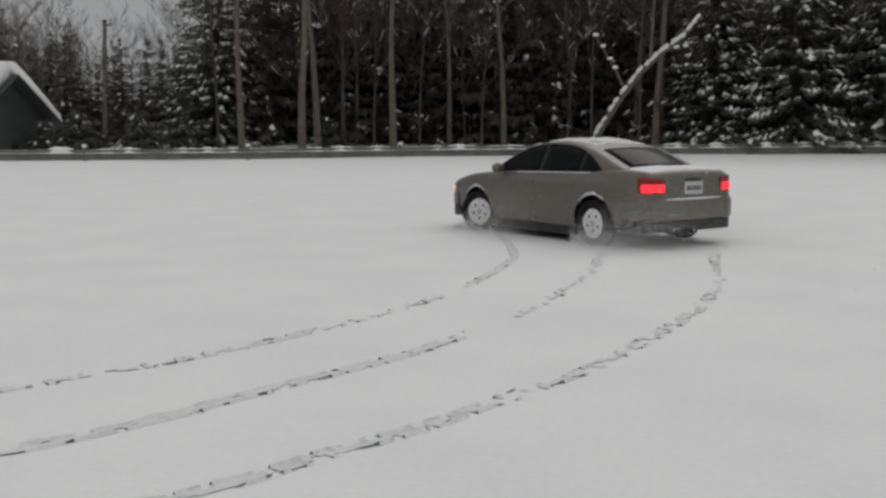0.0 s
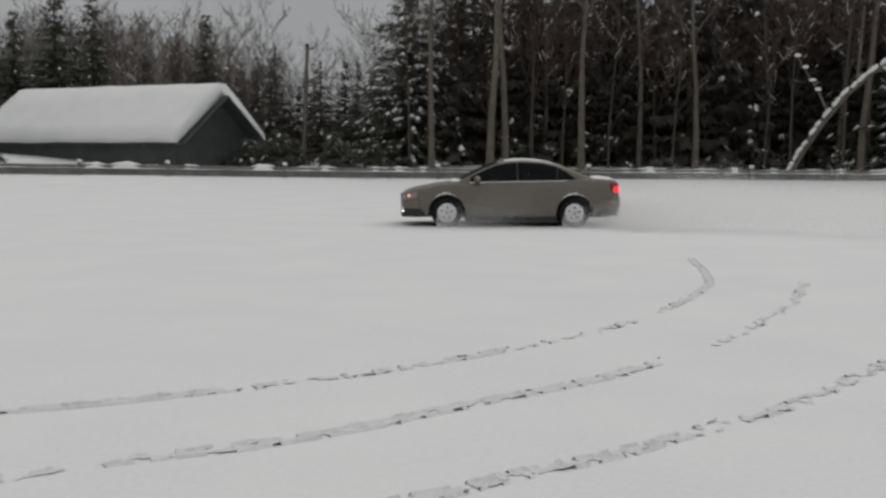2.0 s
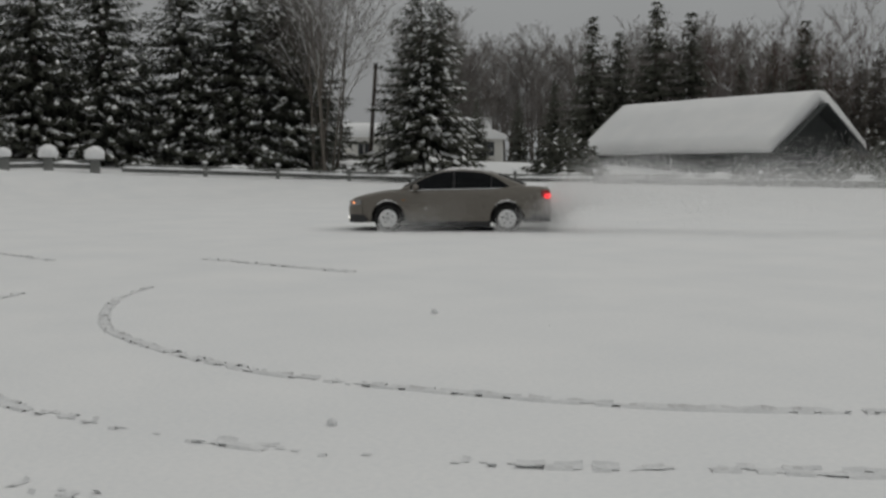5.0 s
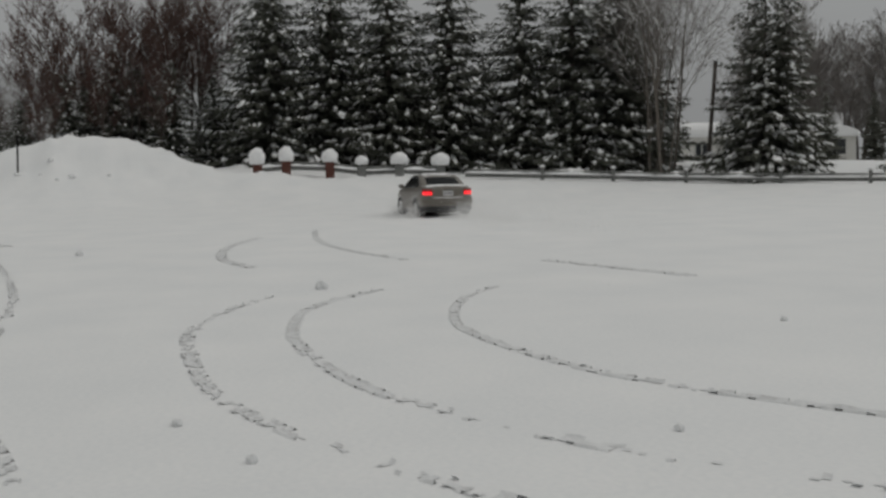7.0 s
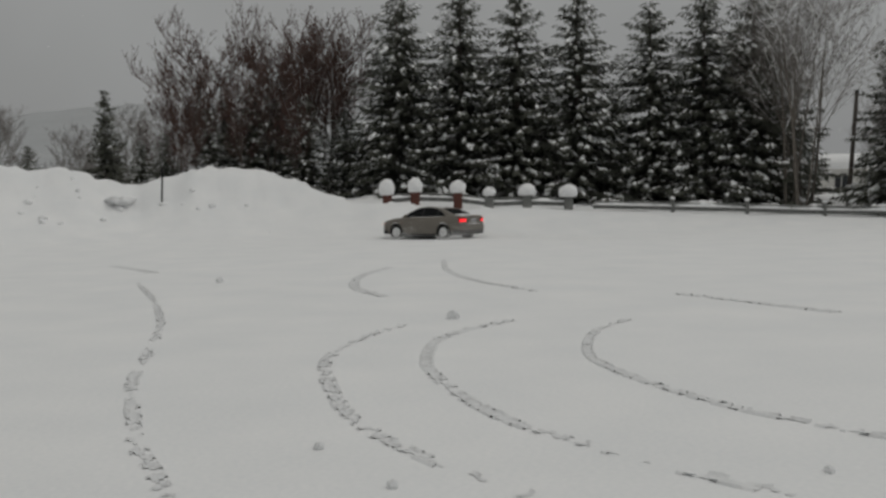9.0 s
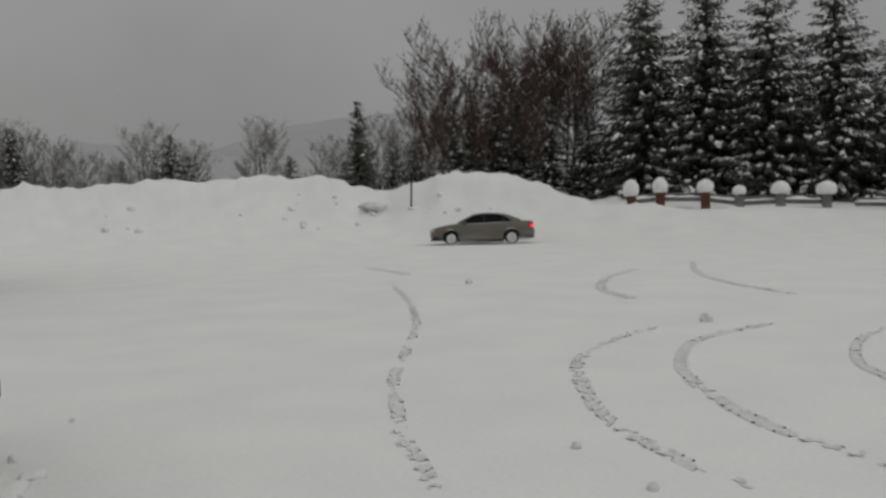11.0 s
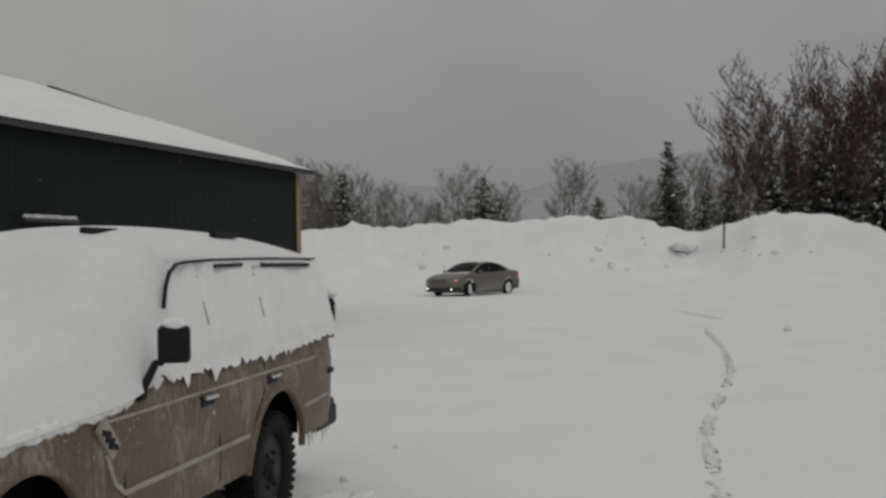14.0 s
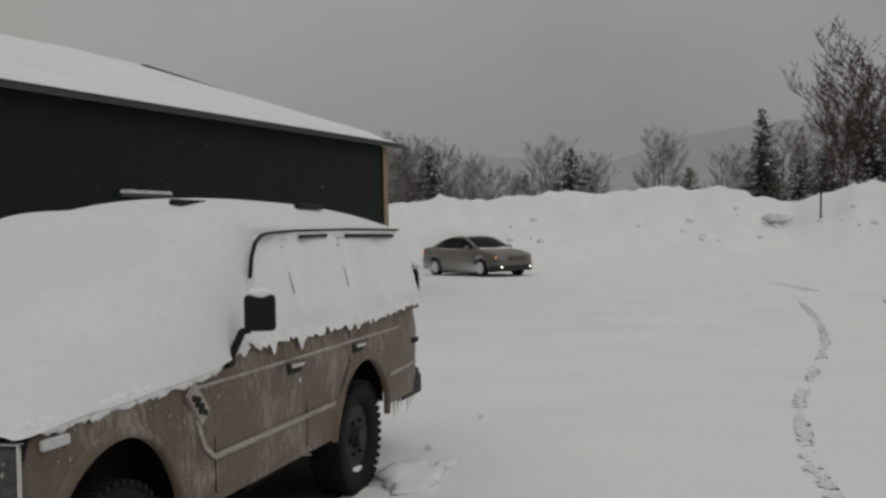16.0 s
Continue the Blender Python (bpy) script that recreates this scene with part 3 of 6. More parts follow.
def wrap(plan, zs, sgn, thick=0.02):
    """A plate bent round a corner of the car: a plan line, heights (low, high) at each of its places."""
    bm = bmesh.new()
    rows = []
    for i, ((x, y), (lo, hi)) in enumerate(zip(plan, zs)):
        p, q = plan[max(i - 1, 0)], plan[min(i + 1, len(plan) - 1)]
        d = Vector((q[0] - p[0], q[1] - p[1])).normalized()
        n = Vector((d.y, -d.x))
        if n.x * x + n.y * y < 0:
            n = -n
        ring = []
        for o, z in ((-0.03, lo), (thick * 0.7, lo), (thick, lo + 0.2 * (hi - lo)), (thick, hi - 0.2 * (hi - lo)), (thick * 0.7, hi), (-0.03, hi)):
            ring.append(bm.verts.new((x + n.x * o, sgn * (y + n.y * o), z)))
        rows.append(ring)
    for a, b in zip(rows[:-1], rows[1:]):
        for j in range(6):
            k = (j + 1) % 6
            bm.faces.new((a[j], a[k], b[k], b[j]))
    bm.faces.new(rows[0])
    bm.faces.new(rows[-1][::-1])
    bmesh.ops.recalc_face_normals(bm, faces=bm.faces)
    return bm


NOSE = [(1.78, 0.852), (1.9, 0.825), (2.0, 0.80), (2.1, 0.755), (2.17, 0.70), (2.21, 0.63), (2.235, 0.54), (2.25, 0.42), (2.258, 0.2), (2.26, 0.0)]
TAIL = [(-1.76, 0.862), (-1.9, 0.848), (-2.02, 0.825), (-2.12, 0.80), (-2.2, 0.765), (-2.25, 0.71), (-2.285, 0.62), (-2.30, 0.45), (-2.305, 0.2), (-2.305, 0.0)]


def both(plan, zs, thick):
    """A plate wrapped from side to side."""
    full = [(x, y) for x, y in plan] + [(x, -y) for x, y in plan[-2::-1]]
    return wrap(full, list(zs) + list(zs)[-2::-1], 1, thick)


def make_car():
    c = thing("car", "beige-silver four-door saloon dusted with snow, its lights on", "car")
    rows = [car_section(x) for x in CAR_X]
    rows = [[(x, 0.0, z) for x, y, z in rows[0]]] + rows + [[(x, 0.0, z) for x, y, z in rows[-1]]]
    part("body", skin(rows, None), PAINT, c, "beige-silver lower body with wheel arches")
    xs = [1.06 - 2.84 * i / 44 for i in range(45)]
    part("roof", skin([[tuple(cab_point(x, s)) for s in (0, 0.12, 0.25, 0.4, 0.5, 0.55, 0.6, 0.66, 0.74, 0.84, 0.92, 1.0)] for x in xs], None), PAINT, c, "arched roof and pillars")
    # floor pan and arch linings
    part("underbody", join(box(4.2, 1.35, 0.16, (0, 0, 0.30), 0.03), box(1.8, 1.60, 0.18, (0, 0, 0.22), 0.03), box(0.7, 1.3, 0.5, (1.325, 0, 0.55), 0.05), box(0.7, 1.3, 0.5, (-1.325, 0, 0.55), 0.05)), PLASTIC, c, "dark underside and arch linings")
    belt = lambda x: 0.958 + (0.4 - x) * 0.02
    crest = lambda x: float(np.interp(x, [-1.50, -1.34, -1.14, -0.92, -0.7, 0.3, 0.86], [0.0, 0.26, 0.43, 0.505, 0.52, 0.525, 0.50]))

    def side_rows(x0, x1, n, lo, hi, sgn):
        out = []
        for i in range(n + 1):
            x = x0 + (x1 - x0) * i / n
            a, b = lo(x), max(hi(x), lo(x) + 0.006)
            out.append([(x, a + (b - a) * k / 5, sgn) for k in range(6)])
        return out
    sill = lambda x: belt_s(x, belt(x))
    for sgn in (1, -1):
        n = (0, sgn, 0)
        part("front_side_window", cab_patch(side_rows(0.83, -0.12, 14, sill, crest, sgn)), GLASS, c, "dark tinted side window")
        part("rear_side_window", cab_patch(side_rows(-0.17, -0.95, 12, sill, crest, sgn)), GLASS, c, "dark tinted side window")
        part("quarter_window", cab_patch(side_rows(-0.985, -1.43, 10, sill, crest, sgn)), GLASS, c, "small dark quarter window")
        part("pillar_trim", cab_patch(side_rows(-0.12, -0.17, 1, sill, crest, sgn), 0.005), PLASTIC, c)
        part("pillar_trim", cab_patch(side_rows(-0.95, -0.985, 1, sill, crest, sgn), 0.005), PLASTIC, c)
        part("window_trim", cab_patch(side_rows(0.86, -1.45, 24, lambda x: belt_s(x, belt(x) - 0.022), sill, sgn), 0.012), CHROME, c, "bright trim below the windows")
        part("roof_trim", cab_patch(side_rows(0.80, -1.36, 24, crest, lambda x: crest(x) + 0.02, sgn), 0.010), PLASTIC, c, "dark trim above the windows")
    for name, xa, xb, s0 in (("windscreen", 0.93, 0.24, 0.63), ("rear_window", -1.08, -1.62, 0.66)):
        g = []
        for i in range(9):
            x = xa + (xb - xa) * i / 8
            g.append([(x, 1 - (1 - s0) * k / 5, -1) for k in range(5, 0, -1)] + [(x, 1 - (1 - s0) * k / 5, 1) for k in range(6)])
        part(name, cab_patch(g, 0.008), GLASS, c, "dark glass")
    side = lambda x, z: car_half(x) * float(np.interp(z, BULGE_Z, BULGE_K)) + 0.002
    for sgn in (1, -1):
        n = (0, sgn, 0)
        part("side_moulding", strip([(x, sgn * side(x, 0.50), 0.50) for x in (0.88, 0.4, 0, -0.5, -0.88)], 0.035, 0.02, n), PAINT, c)
        part("side_sill", strip([(x, sgn * (side(x, 0.24) - 0.014), 0.205) for x in (0.93, 0.3, -0.3, -0.93)], 0.16, 0.03, n), PLASTIC, c, "dark sill")
        for x0, x1 in ((0.86, 0.90), (-0.14, -0.14), (-0.95, -0.80)):
            part("door_seam", strip([(x0, sgn * (side(x0, 0.9) - 0.003), 0.90), (x1, sgn * (side(x1, 0.6) - 0.001), 0.6), (x1, sgn * (side(x1, 0.3) - 0.001), 0.30)], 0.008, 0.006, n), PLASTIC, c)
        for x in (0.02, -0.82):
            part("door_handle", box(0.19, 0.03, 0.028, (x, sgn * (side(x, 0.84) + 0.006), 0.825), 0.008, 2), PAINT, c)
        part("side_lamp", box(0.06, 0.012, 0.028, (0.98, sgn * side(0.98, 0.72), 0.73), 0.005), AMBER_DULL, c, "small amber repeater lamp")
        m = part("door_mirror", lump(0.075, 0.11, 0.075, (0.70, sgn * 0.93, 1.005), 0.05, 3, 2), PAINT, c, "painted door mirror", True)
        part("mirror_foot", box(0.08, 0.12, 0.03, (0.72, sgn * 0.84, 0.955), 0.01), PLASTIC, m)
        # lamps
        hl = part("headlamp", wrap([(1.93, 0.822), (2.02, 0.795), (2.1, 0.757), (2.165, 0.705), (2.2, 0.645), (2.225, 0.56), (2.236, 0.45)], [(0.645, 0.72), (0.61, 0.725), (0.60, 0.715), (0.595, 0.705), (0.592, 0.695), (0.592, 0.685), (0.597, 0.68)], sgn, 0.012), HEAD_LENS, c, "clear wrap-round headlamp")
        part("turn_lamp", lump(0.035, 0.035, 0.028, (2.10, sgn * 0.757, 0.665), 0.05, 1, 2), AMBER, hl, "glowing amber lamp")
        part("fog_lamp", lump(0.022, 0.033, 0.033, (2.218, sgn * 0.60, 0.345), 0.02, 1, 2), FOG, c, "white fog lamp, lit")
        tl = part("tail_lamp", wrap([(-2.08, 0.785), (-2.13, 0.772), (-2.18, 0.752), (-2.225, 0.715), (-2.252, 0.66), (-2.264, 0.58), (-2.269, 0.51)], [(0.77, 0.945), (0.755, 0.945), (0.75, 0.945), (0.745, 0.94), (0.745, 0.935), (0.745, 0.93), (0.75, 0.925)], sgn, 0.018), RED_DULL, c, "red wrap-round tail lamp")
        part("brake_lamp", wrap([(-2.14, 0.769), (-2.18, 0.752), (-2.225, 0.715), (-2.252, 0.66), (-2.264, 0.58), (-2.268, 0.525)], [(0.76, 0.86)] * 6, sgn, 0.024), RED_LENS, tl, "glowing red lamp")
        for ax in (1.325, -1.325):
            part("arch_snow", arch_crust(ax, sgn, side), DUST, c, "snow caked round the wheel arch", True)
    # grille, bumpers, plate
    part("front_bumper", both(NOSE[1:], [(0.40, 0.58)] * 9, 0.022), PAINT, c, "painted front bumper")
    part("front_air_intake", both(NOSE, [(0.25, 0.30)] + [(0.22, 0.405)] * 9, 0.014), PLASTIC, c, "dark lower air intake")
    g = part("grille", box(0.03, 0.66, 0.115, (2.262, 0, 0.635), 0.02, 2, None), PLASTIC, c, "dark grille with slats")
    for i in range(3):
        part("slat", box(0.012, 0.60, 0.008, (2.279, 0, 0.605 + i * 0.03)), ALLOY, g)
    part("rear_bumper", both(TAIL[1:], [(0.40, 0.55), (0.40, 0.62)] + [(0.40, 0.655)] * 7, 0.034), PAINT, c, "painted rear bumper")
    part("rear_valance", both(TAIL, [(0.27, 0.30)] + [(0.25, 0.405)] * 9, 0.008), PLASTIC, c, "dark rear valance")
    tagged(part("bumper_snow", join(*[lump(0.05, 0.12, 0.018, (-2.30 + 0.10 * abs(y / 0.64) ** 3, y, 0.662), 0.35, i, 1) for i, y in enumerate([-0.66 + 0.12 * k for k in range(12)])]), SNOW_LUMP, c, "snow lying on the bumper", True), kind="stuff")
    pl = part("number_plate", box(0.02, 0.33, 0.16, (-2.288, 0, 0.80), 0.005, 1, None), PLATE, c, "white plate with dark bars")
    for i in range(5):
        part("bar", box(0.008, 0.03, 0.06, (-2.30, -0.11 + i * 0.055, 0.80)), BAR, pl)
    part("trunk_seam", join(box(0.02, 1.22, 0.008, (-2.278, 0, 0.70)), box(0.02, 0.26, 0.018, (-2.268, 0, 0.915))), PLASTIC, c)
    # snow lying on boot lid, roof and scuttle, moulded to the panels
    def cover(name, x0, x1, half, top, thick, seed, mat, label):
        bm = bmesh.new()
        g = []
        for i in range(13):
            row = []
            for j in range(21):
                u, v = i / 12, 2 * j / 20 - 1
                edge = min(1, 6 * min(u, 1 - u), 6 * (1 - abs(v)))
                wob = 0.05 * noise.noise(Vector((u * 4, v * 5, seed)))
                x = x0 + (x1 - x0) * u + wob
                y = v * half(x) + wob * 0.6
                t = thick * (0.6 + 0.9 * noise.noise(Vector((x * 5, y * 5, seed))))
                row.append(bm.verts.new((x, y, top(x, y) + (max(t, -0.2 * thick) if edge > 0.4 else -0.008))))
            g.append(row)
        for a, b in zip(g[:-1], g[1:]):
            for j in range(20):
                bm.faces.new((a[j], a[j + 1], b[j + 1], b[j]))
        bmesh.ops.recalc_face_normals(bm, faces=bm.faces)
        return part(name, bm, mat, c, label, True)
    cover("boot_snow", -1.72, -2.17, lambda x: 0.70, lambda x, y: car_top(x) + 0.022 - 0.045 * (y / 0.7) ** 4, 0.028, 2, SNOW_LUMP, "thin snow on the boot lid")
    cover("roof_snow", 0.15, -1.0, lambda x: 0.50, lambda x, y: roof_z(x) + 0.001 - 0.125 * max(roof_z(x) - 0.93, 0) * (abs(y) / cab_half(x, 1.36)) ** 3, 0.018, 5, DUST, "thin dusting of snow on the roof")
    cover("scuttle_snow", 1.22, 1.02, lambda x: 0.66, lambda x, y: car_top(x) + 0.03, 0.03, 7, SNOW_LUMP, "snow at the foot of the windscreen")
    # wheels, their spokes caked with snow
    whs = []
    for ax, sgn in ((1.325, 1), (1.325, -1), (-1.325, 1), (-1.325, -1)):
        w = part("wheel", tyre_bm(0.315, 0.20, 0.20), RUBBER, c, "tyre with packed snow", True)
        w.location = (ax, sgn * 0.785, 0.315)
        part("rim", join(rod((0, -0.02 * sgn, 0), (0, 0.05 * sgn, 0), 0.215, 0.205, 28), rod((0, 0.02, 0), (0, 0.085 * sgn, 0), 0.05, 0.045, 12)), ALLOY, w, "alloy rim")
        for i in range(5):
            part("spoke", box(0.065, 0.03, 0.17, (0, 0, 0), 0.012, 1, pose(0, 0, 0, 0, i * 72, 0) @ Matrix.Translation((0, 0.07 * sgn, 0.12))), DUST, w, "spoke caked with snow")
            part("spoke_gap", box(0.045, 0.012, 0.06, (0, 0, 0), 0.005, 1, pose(0, 0, 0, 0, i * 72 + 36, 0) @ Matrix.Translation((0, 0.075 * sgn, 0.105))), PLASTIC, w, "dark gap between the spokes")
        part("packed_snow", lump(0.222, 0.028, 0.222, (0, 0.056 * sgn, 0), 0.10, 4, 3), SNOW_LUMP, w, "snow packed in the wheel", True)
        whs.append(w)
    return c, whs


def arch_crust(ax, sgn, side):
    """A crescent of snow caked round the upper side of a wheel arch."""
    bm = bmesh.new()
    g = []
    for i in range(17):
        a = math.radians(48 + 75 * i / 16)
        w = 0.006 + 0.04 * max(0.0, math.sin(math.pi * i / 16)) * (0.7 + 0.9 * noise.noise(Vector((i * 0.45, ax, sgn))))
        row = []
        for k, o in ((0, -0.004), (0.25, 0.014), (0.6, 0.016), (1, -0.004)):
            r = 0.388 + w * k
            x, z = ax + r * math.cos(a), 0.31 + r * math.sin(a)
            row.append(bm.verts.new((x, sgn * (side(x, z) + o), z)))
        g.append(row)
    for a, b in zip(g[:-1], g[1:]):
        for j in range(3):
            bm.faces.new((a[j], a[j + 1], b[j + 1], b[j]))
    bmesh.ops.recalc_face_normals(bm, faces=bm.faces)
    return bm


car, wheels = make_car()

# ---- the parked four-by-four under its snow ----
TAN = material("dirty_tan_paint", (0.108, 0.079, 0.054), 0.5, 0.0, (0.155, 0.122, 0.092), 1.6, 30.0, 0.15, 60.0, 0.4)


def frost_on(m, amount, scale, color):
    """Fine frost and dried road spray over a paint, in ragged patches."""
    n, l = m.node_tree.nodes, m.node_tree.links
    b = n["Principled BSDF"]
    src = b.inputs["Base Color"].links[0].from_socket
    tc, a, f = n.new("ShaderNodeTexCoord"), n.new("ShaderNodeTexNoise"), n.new("ShaderNodeTexNoise")
    mul, ramp, mix = n.new("ShaderNodeMath"), n.new("ShaderNodeValToRGB"), n.new("ShaderNodeMixRGB")
    a.inputs["Scale"].default_value, a.inputs["Detail"].default_value = 2.6, 3.0
    f.inputs["Scale"].default_value, f.inputs["Detail"].default_value, f.inputs["Roughness"].default_value = scale, 9.0, 0.75
    mul.operation = "MULTIPLY"
    l.new(tc.outputs["Object"], a.inputs["Vector"])
    run = n.new("ShaderNodeMapping")
    run.inputs["Scale"].default_value = (1.0, 1.0, 0.3)
    l.new(tc.outputs["Object"], run.inputs["Vector"])
    l.new(run.outputs[0], f.inputs["Vector"])
    l.new(a.outputs["Fac"], mul.inputs[0])
    l.new(f.outputs["Fac"], mul.inputs[1])
    ramp.color_ramp.elements[0].position, ramp.color_ramp.elements[1].position = amount, amount + 0.16
    l.new(mul.outputs[0], ramp.inputs[0])
    l.new(ramp.outputs[0], mix.inputs[0])
    l.new(src, mix.inputs[1])
    mix.inputs[2].default_value = (*color, 1)
    l.new(mix.outputs[0], b.inputs["Base Color"])


frost_on(TAN, 0.255, 34.0, (0.33, 0.295, 0.26))
ROAD_DIRT = material("frosted_paint", (0.26, 0.23, 0.20), 0.85, 0, (0.50, 0.47, 0.44), 9.0, 70.0, 0.4, 60.0, 0.2)
BLACK = material("black_plastic", (0.005, 0.005, 0.0055), 0.6, 0, (0.010, 0.010, 0.010), 5.0, 50.0, 0.1, 50.0, 0.3)
STEEL = material("black_steel_wheel", (0.008, 0.008, 0.009), 0.55, 0.1, (0.018, 0.018, 0.018), 6.0, 60.0, 0.2, 50.0, 0.4)
DARK_LENS = material("snow_dimmed_lens", (0.05, 0.048, 0.047), 0.25, 0, (0.11, 0.105, 0.10), 7.0, 40.0, 0.2, 40.0, 0.4)
ARCHES = ((1.37, 0.40), (-1.04, 0.425))


def suv_low(x):
    z = 0.44
    for ax, r in ARCHES:
        d = abs(x - ax)
        if d < r:
            z = max(z, 0.36 + math.sqrt(r * r - d * d) * (1.14 if ax > 0 else 1.0))
    return z


def suv_half(x):
    return float(np.interp(x, [-2.22, -2.18, -2.03, -1.5, 0.6, 1.4, 1.74, 1.80, 1.82], [0.70, 0.765, 0.80, 0.81, 0.81, 0.80, 0.785, 0.76, 0.70]))


def suv_top(x):
    return float(np.interp(x, [-2.22, -2.18, 0.7, 0.8, 1.74, 1.79, 1.82], [0.9, 1.04, 1.04, 1.01, 0.95, 0.905, 0.82]))


def suv_section(x):
    zt, zb, w = suv_top(x), suv_low(x), suv_half(x)
    pts = []
    for u in (0, 0.15, 0.3, 0.5, 0.7, 0.86, 0.93):
        z = zb + (zt - zb) * u
        k = float(np.interp(z, [0.4, 0.5, 0.60, 0.62, 0.88, 0.905, 1.04], [0.972, 0.985, 0.992, 0.985, 1.0, 0.986, 0.965]))
        pts.append((x, w * k, z))
    pts.append((x, w * 0.955, zt - 0.006))
    pts += [(x, w * 0.9, zt), (x, w * 0.5, zt + 0.015), (x, 0, zt + 0.02)]
    return pts


def suv_cab_y(z):
    return float(np.interp(z, [1.0, 1.04, 1.3, 1.52, 1.56], [0.785, 0.775, 0.725, 0.672, 0.655]))


def make_suv():
    m0 = pose(-4.06, -3.85, -0.015, 0, 0, 8)
    c = thing("four_by_four", "tan boxy four-wheel-drive wagon parked under thick fresh snow", "car", m0)
    xs = sorted({1.82, 1.81, 1.80, 1.785, 1.75, *[1.37 + 0.40 * math.cos(i * math.pi / 16) for i in range(17)], 0.9, 0.7, 0.4, 0.1, -0.2, -0.45, *[-1.04 + 0.425 * math.cos(i * math.pi / 16) for i in range(17)], -1.6, -1.8, -2.0, -2.12, -2.18, -2.21, -2.22}, reverse=True)
    part("body", skin([suv_section(x) for x in xs], None), TAN, c, "dirty tan body side with flared arches")
    # cab: upright sides, flat roof
    rows = []
    for x, zt in ((0.74, 1.05), (0.6, 1.20), (0.4, 1.41), (0.28, 1.525), (0.18, 1.56), (-0.3, 1.585), (-1.2, 1.585), (-1.93, 1.57), (-2.06, 1.54), (-2.12, 1.4), (-2.19, 1.15), (-2.20, 1.05)):
        r = [(x, suv_cab_y(1.0 + (zt - 1.0) * u), 1.0 + (zt - 1.0) * u) for u in (0, 0.3, 0.6, 0.9)]
        y = r[-1][1]
        r += [(x, y - 0.01, zt - 0.01), (x, y * 0.8, zt + 0.012), (x, y * 0.4, zt + 0.024), (x, 0, zt + 0.028)]
        rows.append(r)
    part("cab", skin(rows, None), TAN, c, "tan cab with flat roof")
    part("chassis", box(3.7, 1.1, 0.18, (-0.05, 0, 0.48), 0.03), BLACK, c, "dark chassis")
    for ax, top, hi in ((1.38, 0.865, 0.10), (-1.04, 0.855, 0.14)):
        part("axle", box(0.12, 1.3, 0.12, (ax, 0, 0.34), 0.03), BLACK, c, "dark axle")
        h = part("wheel_housing", box(0.97, 1.14, 0.5, (ax, 0, 0.64), 0.02), BLACK, c, "black wheel housing")
        part("housing_roof", box(0.89, 1.5, hi, (ax, 0, top), 0.02), BLACK, h)
        for x in ((0.93, 1.79) if ax > 0 else (-0.58, -1.50)):
            part("housing_wall", box(0.02, 1.5, 0.38, (x, 0, 0.65)), BLACK, h)
    part("fuel_tank", box(0.5, 0.3, 0.2, (-0.2, 0.45, 0.36), 0.04), BLACK, c, "dark fuel tank")
    part("exhaust", rod((-0.6, 0.45, 0.33), (-1.6, 0.5, 0.33), 0.05, 0.05, 8), BLACK, c, "dark exhaust pipe")
    side = lambda x, z: suv_half(x) * float(np.interp(z, [0.4, 0.5, 0.60, 0.62, 0.88, 0.905, 1.04], [0.972, 0.985, 0.992, 0.985, 1.0, 0.986, 0.965])) + 0.003
    for sgn in (1, -1):
        n = (0, sgn, 0)
        part("rain_gutter", strip([(0.33, sgn * 0.785, 1.33), (0.29, sgn * 0.775, 1.42), (0.22, sgn * 0.76, 1.485), (0.10, sgn * 0.735, 1.52), (-0.05, sgn * 0.71, 1.53), (-0.4, sgn * 0.685, 1.54), (-1.2, sgn * 0.685, 1.545), (-2.07, sgn * 0.685, 1.54)], 0.012, 0.016, n), BLACK, c, "dark rain gutter over the windows")
        # body crease, lower moulding, sill
        part("body_crease", strip([(x, sgn * side(x, 0.905), 0.91) for x in (0.85, 0.4, 0, -0.5, -1.0, -1.5, -2.12)], 0.014, 0.012, n), ROAD_DIRT, c, "frosted crease line")
        part("side_moulding", strip([(x, sgn * side(x, 0.61), 0.605) for x in (0.72, 0.3, -0.1, -0.58)], 0.022, 0.016, n), ROAD_DIRT, c, "frosted lower moulding")
        part("side_moulding", strip([(0.72, sgn * side(0.72, 0.61), 0.605), (0.80, sgn * side(0.8, 0.7), 0.66), (0.86, sgn * side(0.86, 0.75), 0.78)], 0.02, 0.014, n), ROAD_DIRT, c)
        part("side_moulding", strip([(-1.50, sgn * side(-1.5, 0.61), 0.63), (-2.08, sgn * side(-2.08, 0.61), 0.64)], 0.022, 0.016, n), ROAD_DIRT, c)
        part("sill_step", strip([(0.98, sgn * (side(0.9, 0.44) - 0.03), 0.425), (-0.62, sgn * (side(-0.6, 0.44) - 0.03), 0.425)], 0.035, 0.05, n), TAN, c)
        for pts in (((0.71, 0.98), (0.71, 0.62), (0.70, 0.45)), ((-0.21, 1.0), (-0.22, 0.62), (-0.23, 0.45)), ((-0.86, 1.0), (-0.80, 0.80), (-0.66, 0.62))):
            part("door_seam", strip([(x, sgn * (side(x, z) - 0.001), z) for x, z in pts], 0.008, 0.006, n), BLACK, c)
        for x in (-0.06, -0.93):
            h = part("door_handle", box(0.13, 0.03, 0.026, (x, sgn * (side(x, 0.88) + 0.014), 0.885), 0.008, 2), CHROME, c, "chrome door handle")
            part("handle_recess", box(0.15, 0.012, 0.055, (x, sgn * (side(x, 0.88) - 0.001), 0.868), 0.005), BLACK, h)
            part("key_lock", rod((x - 0.05, sgn * side(x, 0.8), 0.80), (x - 0.05, sgn * (side(x, 0.8) + 0.008), 0.80), 0.012, 0.012, 10), CHROME, c)
